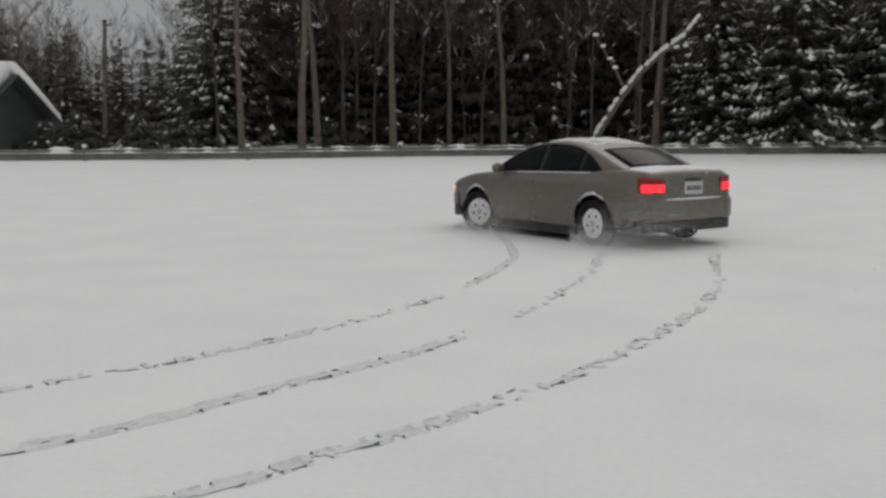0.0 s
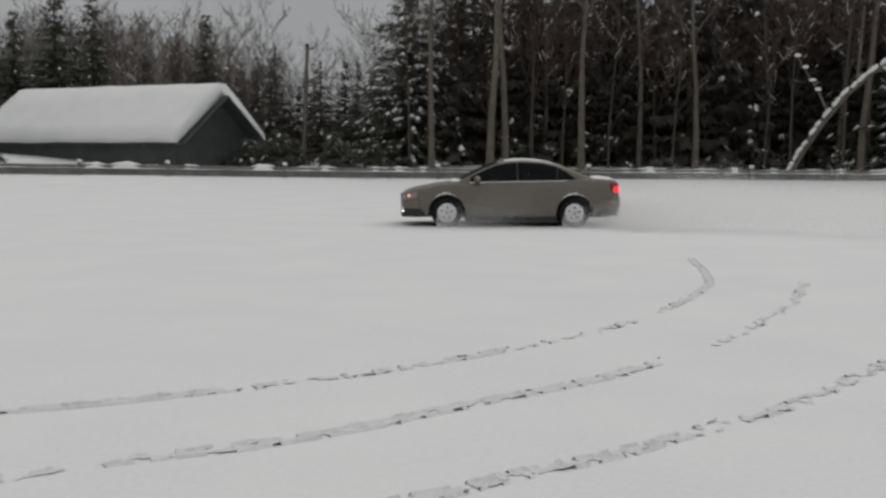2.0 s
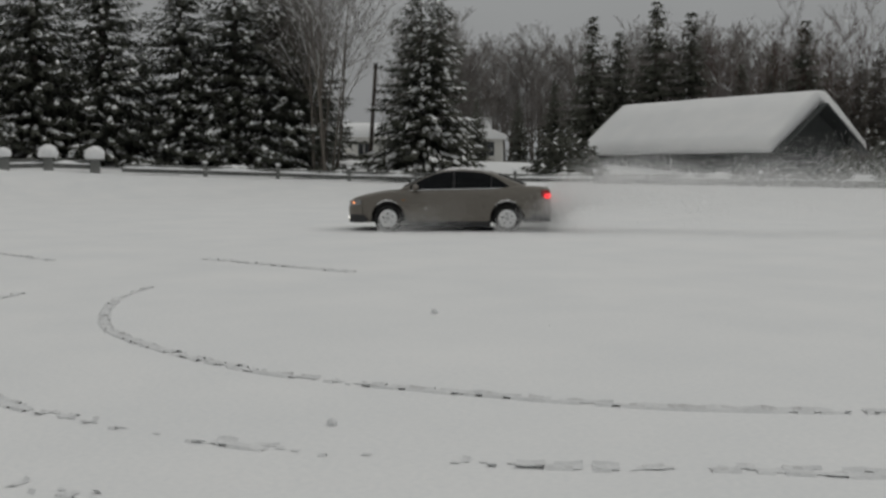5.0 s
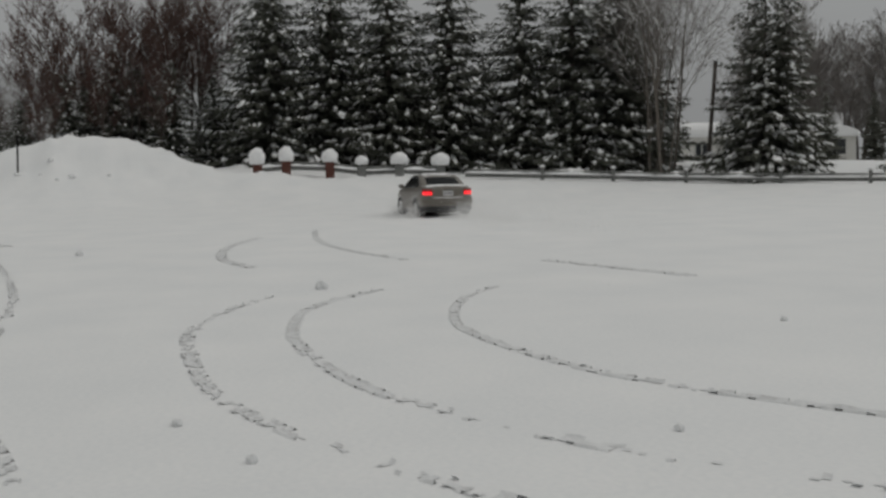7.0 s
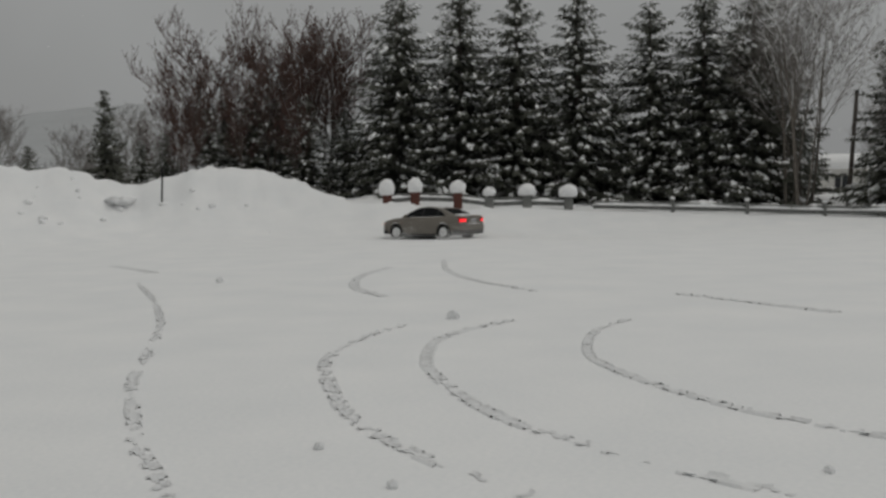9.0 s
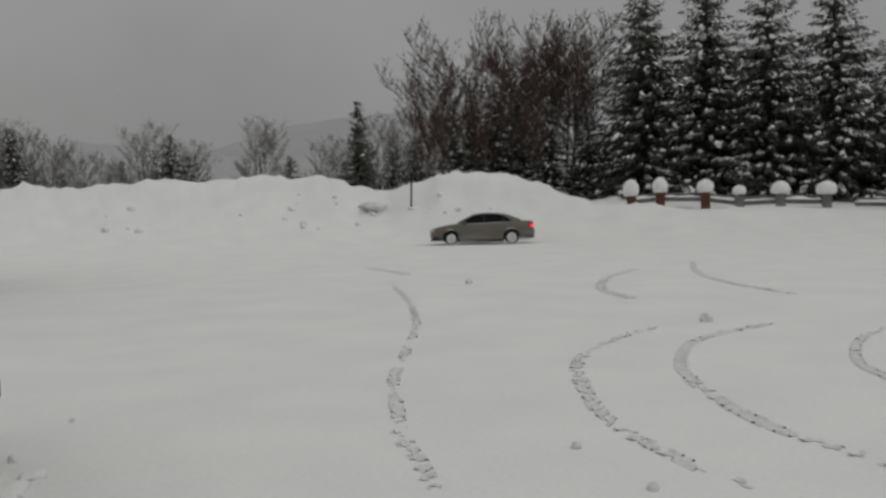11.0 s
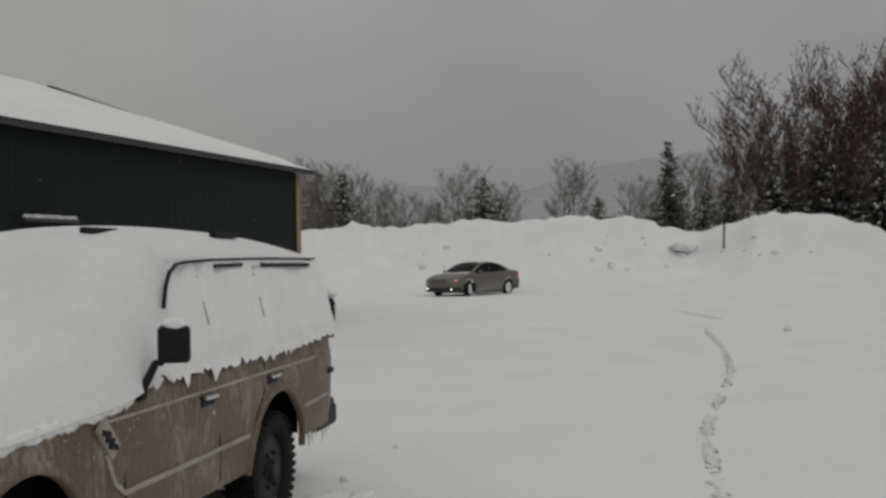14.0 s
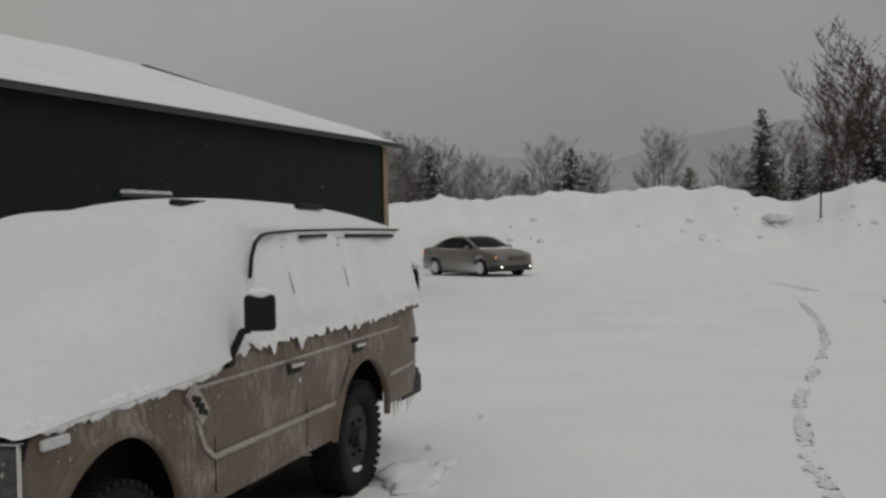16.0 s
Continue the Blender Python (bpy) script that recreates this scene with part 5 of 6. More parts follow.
def make_barn():
    """The steel barn: long wall towards the lot, low-pitched roof with a thin snow cover."""
    c = thing("steel_barn", "large dark green sheet-steel barn with tan corner trim and snowy roof", "barn", pose(0, 0, 0))
    x0, x1, y0, y1, eave, ridge = -25.4, 9.0, -13.4, -31.6, 3.98, 7.0
    w = part("front_wall", box(x1 - x0, 0.12, eave, ((x0 + x1) / 2, y0 - 0.06, eave / 2)), GREEN_STEEL, c, "dark green steel wall")
    rib = mesh_of("rib", *[[(x, y, z) for z in (0.0, eave - 0.05) for x, y in ((-0.03, 0), (-0.015, 0.004), (0.015, 0.004), (0.03, 0))], [(0, 1, 5, 4), (1, 2, 6, 5), (2, 3, 7, 6)]], [GREEN_STEEL])
    n = int((x1 - x0) / 0.3)
    for i in range(1, n):
        o = new("rib", rib)
        o.parent = w
        o.location = (x0 + i * 0.3, y0, 0)
    part("back_wall", box(x1 - x0, 0.12, eave, ((x0 + x1) / 2, y1 + 0.06, eave / 2)), GREEN_STEEL, c)
    for x in (x0 + 0.06, x1 - 0.06):
        g = prism([(y0, 0), (y0, eave), ((y0 + y1) / 2, ridge), (y1, eave), (y1, 0)], -0.06, 0.06)
        bmesh.ops.transform(g, matrix=Matrix.Translation((x, 0, 0)) @ Matrix.Rotation(radians(90), 4, "Z"), verts=g.verts)
        part("gable_wall", g, GREEN_STEEL, c)
    part("corner_trim", join(box(0.03, 0.2, eave, (x0 - 0.015, y0 - 0.08, eave / 2), 0.004), box(0.24, 0.03, eave, (x0 + 0.11, y0 + 0.03, eave / 2), 0.004)), TAN_TRIM, c, "tan corner trim")
    part("fascia", box(x1 - x0 + 0.5, 0.05, 0.13, ((x0 + x1) / 2, y0 + 0.28, eave + 0.04), 0.005), GREY_TRIM, c, "grey eave fascia")
    s = (ridge - eave) / ((y0 - y1) / 2)
    ym = (y0 + y1) / 2
    roof = prism([(y0 + 0.35, eave + 0.06), (ym, ridge + 0.16), (y1 - 0.35, eave + 0.06), (y1 - 0.35, eave - 0.02), (ym, ridge + 0.06), (y0 + 0.35, eave - 0.02)], x0 - 0.35, x1 + 0.3)
    bmesh.ops.transform(roof, matrix=Matrix(((0, 1, 0, 0), (1, 0, 0, 0), (0, 0, 1, 0), (0, 0, 0, 1))), verts=roof.verts)
    bmesh.ops.recalc_face_normals(roof, faces=roof.faces)
    part("roof", roof, GREY_TRIM, c, "corrugated steel roof")
    corr = join(*[box(0.07, 0.06, 0.03, (x0 - 0.3 + 0.15 * i, y0 + 0.36, eave + 0.085), 0.008) for i in range(int((x1 - x0) / 0.15))])
    tagged(part("roof_edge_trim", corr, GREY_TRIM, c, "corrugated roof edge"), kind="stuff")
    # thin roof snow, kept off the gable edge and drifted unevenly
    verts, faces = [], []
    nx, ny = 60, 14
    for i in range(nx + 1):
        for j in range(ny + 1):
            x = x0 - 0.28 + (x1 + 0.3 - x0) * i / nx
            y = y0 + 0.30 + (ym - y0 - 0.30) * j / ny
            th = 0.10 + 0.05 * noise.noise(Vector((x * 0.5, y * 0.5, 1)))
            if i == 0 or j == 0:
                th = 0.02
            verts.append((x, y, eave + 0.08 + (y0 + 0.35 - y) * s * 0.985 + th))
    for i in range(nx):
        for j in range(ny):
            faces.append((i * (ny + 1) + j, i * (ny + 1) + j + 1, (i + 1) * (ny + 1) + j + 1, (i + 1) * (ny + 1) + j))
    shell("roof_snow", mesh_of("roof_snow", verts, [f[::-1] for f in faces], [SNOW], True), c, "thin snow cover on the roof")
    part("gable_flashing", strip([(x0 - 0.33, y0 - 3.4, eave + 3.4 * s + 0.12), (x0 - 0.33, ym + 0.3, ridge + 0.12)], 0.10, 0.34, (1, 0, 0)), GREY_TRIM, c, "bare dark flashing along the gable edge")
    lv = part("ledge", box(1.45, 0.16, 0.07, (-15.2, y0 + 0.08, 2.34), 0.01), GREY_TRIM, c, "narrow ledge with a row of snow dabs")
    for i in range(11):
        part("snow_dab", lump(0.05, 0.07, 0.05, (-15.85 + i * 0.13, y0 + 0.09, 2.40), 0.3, i, 1), SNOW_LUMP, lv)
    return c


make_barn()
bank = new("snow_bank", mesh_of("snow_bank", [(x, -13.3 + dy, max(-0.05, z * (1 + 0.25 * noise.noise(Vector((x * 0.35, dy, 2)))))) for x in [-13.5 + 0.5 * k for k in range(46)] for dy, z in ((0.0, 1.5), (0.5, 1.52), (1.2, 1.25), (2.2, 0.65), (3.2, 0.2), (4.2, -0.06))], [(i * 6 + j, (i + 1) * 6 + j, (i + 1) * 6 + j + 1, i * 6 + j + 1) for i in range(45) for j in range(5)], [SNOW], True))
tagged(bank, "bank of snow slid off the barn roof", "snow bank")


def make_cottage(az, d, turn, label, wide, deep, wall, peak, porch):
    x, y, _ = at(az, d)
    c = thing("cottage", label, "house", pose(x, y, height(x, y) - 0.1, 0, 0, turn))
    part("wall", box(wide, deep, wall, (0, 0, wall / 2)), WHITE_WALL, c, "white plastered wall")
    part("roof_snow", snow_roof([(-deep / 2 - 0.5, wall), (deep / 2 + 0.5, wall), (deep / 2 + 0.55, wall + 0.45), (0.3, peak), (-0.3, peak), (-deep / 2 - 0.55, wall + 0.45)], -wide / 2 - 0.4, wide / 2 + 0.4, int(az), 12), SNOW, c, "deep snow on the roof")
    for wx in ((-0.25, 0.25) if wide > 5 else (0.0,)):
        win = part("window", box(0.95, 0.08, 1.0, (wx * wide, -deep / 2 - 0.02, wall * 0.5), 0.01), DARK_GLASS, c, "dark window")
        part("frame", join(box(1.1, 0.06, 0.08, (wx * wide, -deep / 2 - 0.05, wall * 0.5 + 0.54)), box(1.1, 0.1, 0.08, (wx * wide, -deep / 2 - 0.06, wall * 0.5 - 0.54)), box(0.06, 0.06, 1.0, (wx * wide, -deep / 2 - 0.06, wall * 0.5))), WHITE_WALL, win)
    if porch:
        y1, y0 = -deep / 2 + 0.1, -deep / 2 - 1.7
        p = part("wing", box(3.5, y1 - y0, 2.55, (2.45, (y0 + y1) / 2, 1.275)), WHITE_WALL, c, "low white wing with a wide dark opening")
        part("roof_snow", prism([(0.5, 2.5), (4.5, 2.5), (4.62, 2.75), (4.4, 3.05), (3.2, 3.5), (1.2, 4.05), (0.6, 4.1)], y0 - 0.35, y1, 0.14, 3), SNOW, p, "deep snow on the lean-to roof")
        part("opening", box(1.35, 0.06, 1.5, (2.6, y0 - 0.02, 1.5), 0.01), DARK_GLASS, p, "wide dark window")
        part("lintel", box(1.5, 0.12, 0.12, (2.6, y0 - 0.04, 2.3), 0.01), WHITE_WALL, p)
    return c


make_cottage(50.3, 110, 49, "white cottage with a low wing and dark windows under deep snow", 5.2, 5.0, 3.1, 5.0, True)
make_cottage(56.0, 84, 54, "small white outbuilding with a snowy roof", 3.6, 3.6, 2.0, 3.2, False)


# ---- fence, poles and posts ----
def make_fence_bay(p, q, lift, board, snow, label, wood):
    """One bay: a post, a heavy timber rail and the snow lying on it."""
    p, q = Vector(p), Vector(q)
    d = q - p
    m = Matrix.Translation(p) @ Matrix.Rotation(math.atan2(d.y, d.x), 4, "Z")
    c = thing("fence_bay", label, "fence", m, "fence bays")
    ln, rise = Vector((d.x, d.y)).length, d.z
    tilt = pose(0, 0, 0, 0, -math.degrees(math.atan2(rise, ln)), 0)
    part("post", box(0.17, 0.17, 1.1, (0, 0, lift - 0.02), 0.015), wood, c)
    rail = box(ln - 0.16, 0.14, board, (ln / 2, 0, 0), 0.02, 1)
    bmesh.ops.transform(rail, matrix=Matrix.Translation((0, 0, lift + 0.05)) @ tilt, verts=rail.verts)
    part("rail", rail, wood, c, "weathered timber rail")
    back = box(ln - 0.2, 0.10, board * 0.5, (ln / 2, 0.12, 0), 0.02, 1)
    bmesh.ops.transform(back, matrix=Matrix.Translation((0, 0, lift + 0.32)) @ tilt, verts=back.verts)
    part("rail", back, wood, c)
    s, rings = bmesh.new(), []
    n = max(10, int(ln / 0.16))
    for i in range(n + 1):
        u = i / n
        k = min(1.0, 9 * min(u, 1 - u) + 0.15) * (0.62 + 0.75 * noise.noise(Vector((u * ln * 0.9 + p.x, p.y, 2))) + 0.3 * noise.noise(Vector((u * ln * 2.8, p.x, 5))))
        k = max(k, 0.05)
        rings.append([s.verts.new((0.04 + u * (ln - 0.08), 0.0 + 0.21 * (0.5 + 0.5 * k) * math.cos(q), snow * 1.9 * k * math.sin(q) - snow * 0.35)) for q in (math.pi * j / 6 for j in range(7))])
    for ra, rb in zip(rings[:-1], rings[1:]):
        for j in range(6):
            s.faces.new((ra[j], ra[j + 1], rb[j + 1], rb[j]))
    bmesh.ops.recalc_face_normals(s, faces=s.faces)
    bmesh.ops.transform(s, matrix=Matrix.Translation((0, 0, lift + 0.05 + board / 2 + snow * 0.35)) @ tilt, verts=s.verts)
    part("rail_snow", s, SNOW_LUMP, c, "snow lying along the rail", True)
    part("post_snow", lump(0.13, 0.13, 0.10, (0, 0, lift + 0.56), 0.2, 2, 2), SNOW_LUMP, c, "snow on the post")
    return c


def edge_point(az, out=0.0):
    d = float(np.interp(az, EDGE_AZ, EDGE_D)) + out
    x, y, _ = at(az, d)
    return (x, y, height(x, y))


for a0, a1 in ((-30, -25), (-25, -20), (-20, -15), (-15, -9.2), (-9.2, 1.4), (1.4, 10.3), (10.3, 18.9), (18.9, 27.6), (27.6, 34), (34, 38.6), (38.6, 43), (43, 47.5), (47.5, 52), (52, 57), (57, 61), (61, 65), (65, 69.5)):
    make_fence_bay(edge_point(a0), edge_point(a1), 0.14, 0.32 if a0 < 40 else 0.18, 0.17, "weathered timber fence rail half buried in snow", WOOD_GREY)
CAPS = ((81.15, 0.88, 0.42, 0.44, 0.55), (79.55, 1.0, 0.40, 0.30, 0.50), (77.1, 0.89, 0.42, 0.34, 0.44), (75.3, 0.62, 0.34, 0.32, 0.30), (73.15, 0.66, 0.48, 0.40, 0.40), (70.8, 0.56, 0.50, 0.42, 0.42))
for i, (az, el, wx, wy, hz) in enumerate(CAPS):
    x, y, _ = at(az, 51.5)
    z = height(x, y)
    top = 1.5 + 51.5 * math.tan(radians(el))
    c = thing("capped_post", "stout red-brown timber post under a tall rounded cap of snow", "post", pose(x, y, z, 0, 0, az), "snow-capped posts")
    part("post", box(0.46, 0.46, top - z + 0.3, (0, 0, (top - z) / 2 - 0.4), 0.03), RED_BROWN if i < 3 else WOOD_GREY, c)
    part("snow_cap", lump(wx, wx * 0.9, hz, (0, 0, top - z - 0.02), 0.12, i, 3, -hz * 0.55), SNOW_LUMP, c, "tall rounded cap of snow", True)
for (a, ea), (b, eb) in zip([(q[0], q[1]) for q in CAPS[:-1]], [(q[0], q[1]) for q in CAPS[1:]]):
    p, q = at(a, 51.5), at(b, 51.5)
    make_fence_bay((p[0], p[1], 1.5 + 51.5 * math.tan(radians(ea)) - 0.75), (q[0], q[1], 1.5 + 51.5 * math.tan(radians(eb)) - 0.75), 0.08, 0.2, 0.08, "weathered timber rail between snow-capped posts", WOOD_GREY)


def make_pole(az, d, top, label, lean=0.0, lamp=True, r=0.13):
    x, y, _ = at(az, d)
    z = height(x, y)
    c = thing("utility_pole", label, "pole", pose(x, y, z, 0, 0, az))
    part("shaft", rod((0, 0, -0.4), (lean, 0, top - z), r, r * 0.75, 10), BARK_GREY if lamp else BARK, c)
    part("cap", join(rod((lean, 0, top - z), (lean, 0, top - z + 0.14), r, r * 0.9, 10), box(0.5, 0.07, 0.07, (lean + 0.12, 0, top - z - 0.12), 0.01)), BLACK, c)
    part("insulator", rod((lean + 0.3, 0, top - z - 0.08), (lean + 0.3, 0, top - z + 0.05), 0.035, 0.03, 8), BLACK, c)
    return c


make_pole(26.55, 60, 7.75, "slim weathered wooden utility pole at the wood's edge", 0.3)
make_pole(55.85, 58, 7.1, "dark wooden utility pole beside the spruces", 0.45, False)
x, y, _ = at(93.65, next(q for q in np.arange(44, 60, 0.1) if height(*at(93.65, q)[:2]) > 1.5 + q * math.tan(radians(0.17))))
sp = thing("marker_post", "thin dark marker post standing in the snow bank", "post", pose(x, y, height(x, y), 0, 2.0, 94))
part("shaft", box(0.09, 0.09, 3.55 - height(x, y) + 0.3, (0, 0, (3.55 - height(x, y)) / 2 - 0.15), 0.01), BLACK, sp)
part("foot_snow", lump(0.3, 0.25, 0.12, (0.1, 0, 0.02), 0.3, 1, 2), SNOW_LUMP, sp)

# ---- bare trees and the wood ----
def bare(meshes, label, group, category="bare tree"):
    return tree_from(meshes, label, category, group, ("trunk", "twig_crown", "snow_load"))


red_a = bare(bare_meshes(10.4, 41, 0.15, 0, 0.12, 1.0, 0.10, 2, mats=(BARK, TWIG_RED), thick=1.7), "leafless reddish-brown tree with fine twigs", "bare trees by the bank")
red_b = bare(bare_meshes(10.2, 42, 0.18, 0, 0.11, 1.0, 0.10, 2, mats=(BARK, TWIG_RED), thick=1.7), "leafless reddish-brown tree with fine twigs", "bare trees by the bank")
place(red_a, 88.0, 61, 0.92)
place(red_b, 85.2, 61, 1.0)
for src, az, d, s, turn in ((red_b, 91.6, 62, 0.92, 90), (red_a, 83.6, 62, 0.86, 150), (red_a, 90.0, 64, 1.0, 200), (red_b, 86.6, 64, 0.98, 300), (red_a, 93.0, 66, 0.66, 30), (red_b, 89.0, 60, 0.7, 20), (red_a, 84.4, 64, 0.95, 260), (red_b, 92.6, 60, 0.6, 260), (red_a, 86.0, 59, 0.6, 100), (red_a, 87.2, 66, 1.0, 50), (red_b, 90.8, 66, 0.93, 130), (red_a, 84.9, 66, 1.0, 330), (red_b, 88.3, 65, 0.98, 230), (red_b, 93.6, 68, 0.5, 0)):
    repeat(src, az, d, s, turn)
for src, az, d, s, turn in ((row_b, 88.6, 62, 0.62, 10), (row_a, 91.0, 61, 0.5, 60), (row_b, 87.0, 63, 0.6, 140), (row_a, 89.9, 64, 0.58, 330), (row_b, 93.3, 63, 0.4, 110), (row_a, 85.6, 60, 0.52, 200), (row_b, 83.4, 61, 0.45, 250), (row_a, 94.6, 66, 0.38, 20)):
    repeat(src, az, d, s, turn, label="young dark spruce among bare trees")
# pale twig colour puts the distance haze into these trees
far_a = bare(bare_meshes(8.5, 51, 0.35, 0, 0.11, 1.0, 0.05, 3, 0.2, (BARK_GREY, TWIG_FROST_HAZE), thick=1.15), "bare spreading tree beyond the snow bank", "trees beyond the bank")
place(far_a, 108.1, 92, 0.95)
for az, d, s, turn in ((102.1, 92, 1.0, 60), (110.4, 96, 0.7, 120), (111.6, 96, 0.75, 200), (105.8, 94, 0.8, 20), (97.6, 90, 0.6, 60), (98.2, 84, 0.75, 10), (95.2, 82, 0.9, 40), (113.2, 90, 0.85, 130), (114.4, 92, 0.95, 230), (116.0, 90, 0.95, 300), (117.6, 90, 1.0, 30), (119.5, 92, 0.9, 80)):
    repeat(far_a, az, d, s, turn)
for az, d, s, turn in ((106.8, 90, 0.64, 40), (100.3, 88, 0.46, 90), (114.9, 92, 0.7, 10), (116.3, 95, 0.72, 80), (105.9, 92, 0.5, 0), (109.4, 98, 0.5, 0), (112.4, 98, 0.42, 50)):
    repeat(row_b, az, d, s, turn, label="dark evergreen beyond the snow bank")
# birches at the end of the spruce row
birch = bare(bare_meshes(15.0, 61, 0.15, 0.02, 0.13, 1.0, 0.5, 3, 0.3, (BARK_GREY, TWIG_FROST_HAZE), 0.9, 0.14), "frosted grey birch with snowy limbs and fine twigs", "birches by the pole")
place(birch, 58.2, 55, 0.85)
repeat(birch, 58.9, 57, 0.8, 140)
repeat(birch, 57.9, 58, 0.75, 250)
# tall aspens at the front of the wood
asp_a = bare(bare_meshes(17, 71, 0.25, 0.02, 0.26, 0.8, 0.1, 1, 0.55, (BARK_GREY, TWIG)), "tall grey-barked aspen at the edge of the wood", "aspens")
asp_b = bare(bare_meshes(16, 72, 0.25, -0.02, 0.24, 0.8, 0.1, 1, 0.6, (BARK_GREY, TWIG)), "tall grey-barked aspen at the edge of the wood", "aspens")
place(asp_a, 15.9, 57, 1.0)
place(asp_b, 19.2, 57, 0.95)
for src, az, d, s, turn in ((asp_b, 15.0, 58, 1.0, 60), (asp_a, 10.7, 58, 0.95, 130), (asp_b, 4.4, 60, 0.9, 90), (asp_a, -4.1, 59, 0.95, 20), (asp_b, -3.0, 62, 0.8, 220), (asp_a, 0.6, 63, 0.7, 270), (asp_b, 12.8, 63, 0.75, 170), (asp_a, 7.5, 62, 0.8, 300), (asp_b, -9, 62, 0.9, 10)):
    repeat(src, az, d, s, turn)
# the wood behind: dark spruces and thin bare trees
wood_a = tree_from(spruce_meshes(13.5, 3.1, 81, 0.07, 26, needles=NEEDLES_FAR, blades=2, per=9), "dark spruce in the wood with a little snow", "spruce", "spruces of the wood")
wood_b = tree_from(spruce_meshes(12.5, 2.9, 82, 0.06, 24, needles=NEEDLES_FAR, blades=2, per=9), "dark spruce in the wood with a little snow", "spruce", "spruces of the wood")
place(wood_a, 8.5, 66, 1.1)
place(wood_b, 6.0, 67, 1.1)
rng = random.Random(9)
for i in range(90):
    az = -31 + 49.5 * (i + rng.uniform(-0.3, 0.3)) / 90
    repeat((wood_a, wood_b)[i % 2], az, (rng.uniform(63, 70), rng.uniform(72, 84))[(i // 2) % 2], rng.uniform(0.9, 1.25) * (1 if (i // 2) % 2 == 0 else 1.15), rng.uniform(0, 360))
for i in range(30):
    az = 18.5 + 13 * (i + rng.uniform(-0.3, 0.3)) / 30
    repeat((wood_a, wood_b)[i % 2], az, rng.uniform(66, 80), rng.uniform(0.42, 0.64), rng.uniform(0, 360))
for az, d, s, turn in ((-7.4, 61, 0.95, 0), (-11.4, 60, 1.05, 120), (-16.0, 61, 1.1, 180), (-21, 61, 1.1, 300), (20.5, 64, 0.95, 20)):
    repeat(row_a, az, d, s, turn, label="broad spruce with snowy boughs at the wood's edge")
thin_a = bare(bare_meshes(13, 91, 0.2, 0, 0.09, 0.9, 0.12, 1, 0.3, (BARK, TWIG_RED)), "thin leafless tree in the wood", "thin trees of the wood")
thin_b = bare(bare_meshes(12, 92, 0.2, 0, 0.08, 0.9, 0.12, 1, 0.3, (BARK, TWIG)), "thin leafless tree in the wood", "thin trees of the wood")
place(thin_a, 13.6, 61, 1.0)
place(thin_b, 9.2, 61, 1.0)
for i in range(40):
    az = -28 + 50 * (i + rng.uniform(-0.3, 0.3)) / 40
    repeat((thin_a, thin_b)[i % 2], az, rng.uniform(59, 66), rng.uniform(0.7, 1.2), rng.uniform(0, 360))
for i in range(22):
    az = 17 + 20 * (i + rng.uniform(-0.3, 0.3)) / 22
    repeat((thin_b, thin_a)[i % 2], az, rng.uniform(72, 92), rng.uniform(0.65, 0.98), rng.uniform(0, 360))
# snowy undergrowth along the wood's edge
bush = tree_from(spruce_meshes(2.2, 1.5, 95, 0.3, 9, per=9, bare_foot=0.0), "low snow-laden evergreen bush", "bush", "bushes at the wood's edge")
place(bush, 24.8, 56, 1.0)
for i in range(30):
    az = rng.choice((rng.uniform(-26, 30), rng.uniform(20, 30), rng.uniform(43, 46)))
    repeat(bush, az, rng.uniform(57.5, 62), rng.uniform(0.45, 1.0), rng.uniform(0, 360))
# far bare woods behind shed and cottage
for i in range(34):
    az = 29 + 24.5 * (i + rng.uniform(-0.4, 0.4)) / 34
    repeat(far_a, az, rng.uniform(105, 135), rng.uniform(1.2, 1.7), rng.uniform(0, 360), label="distant bare tree behind the houses")


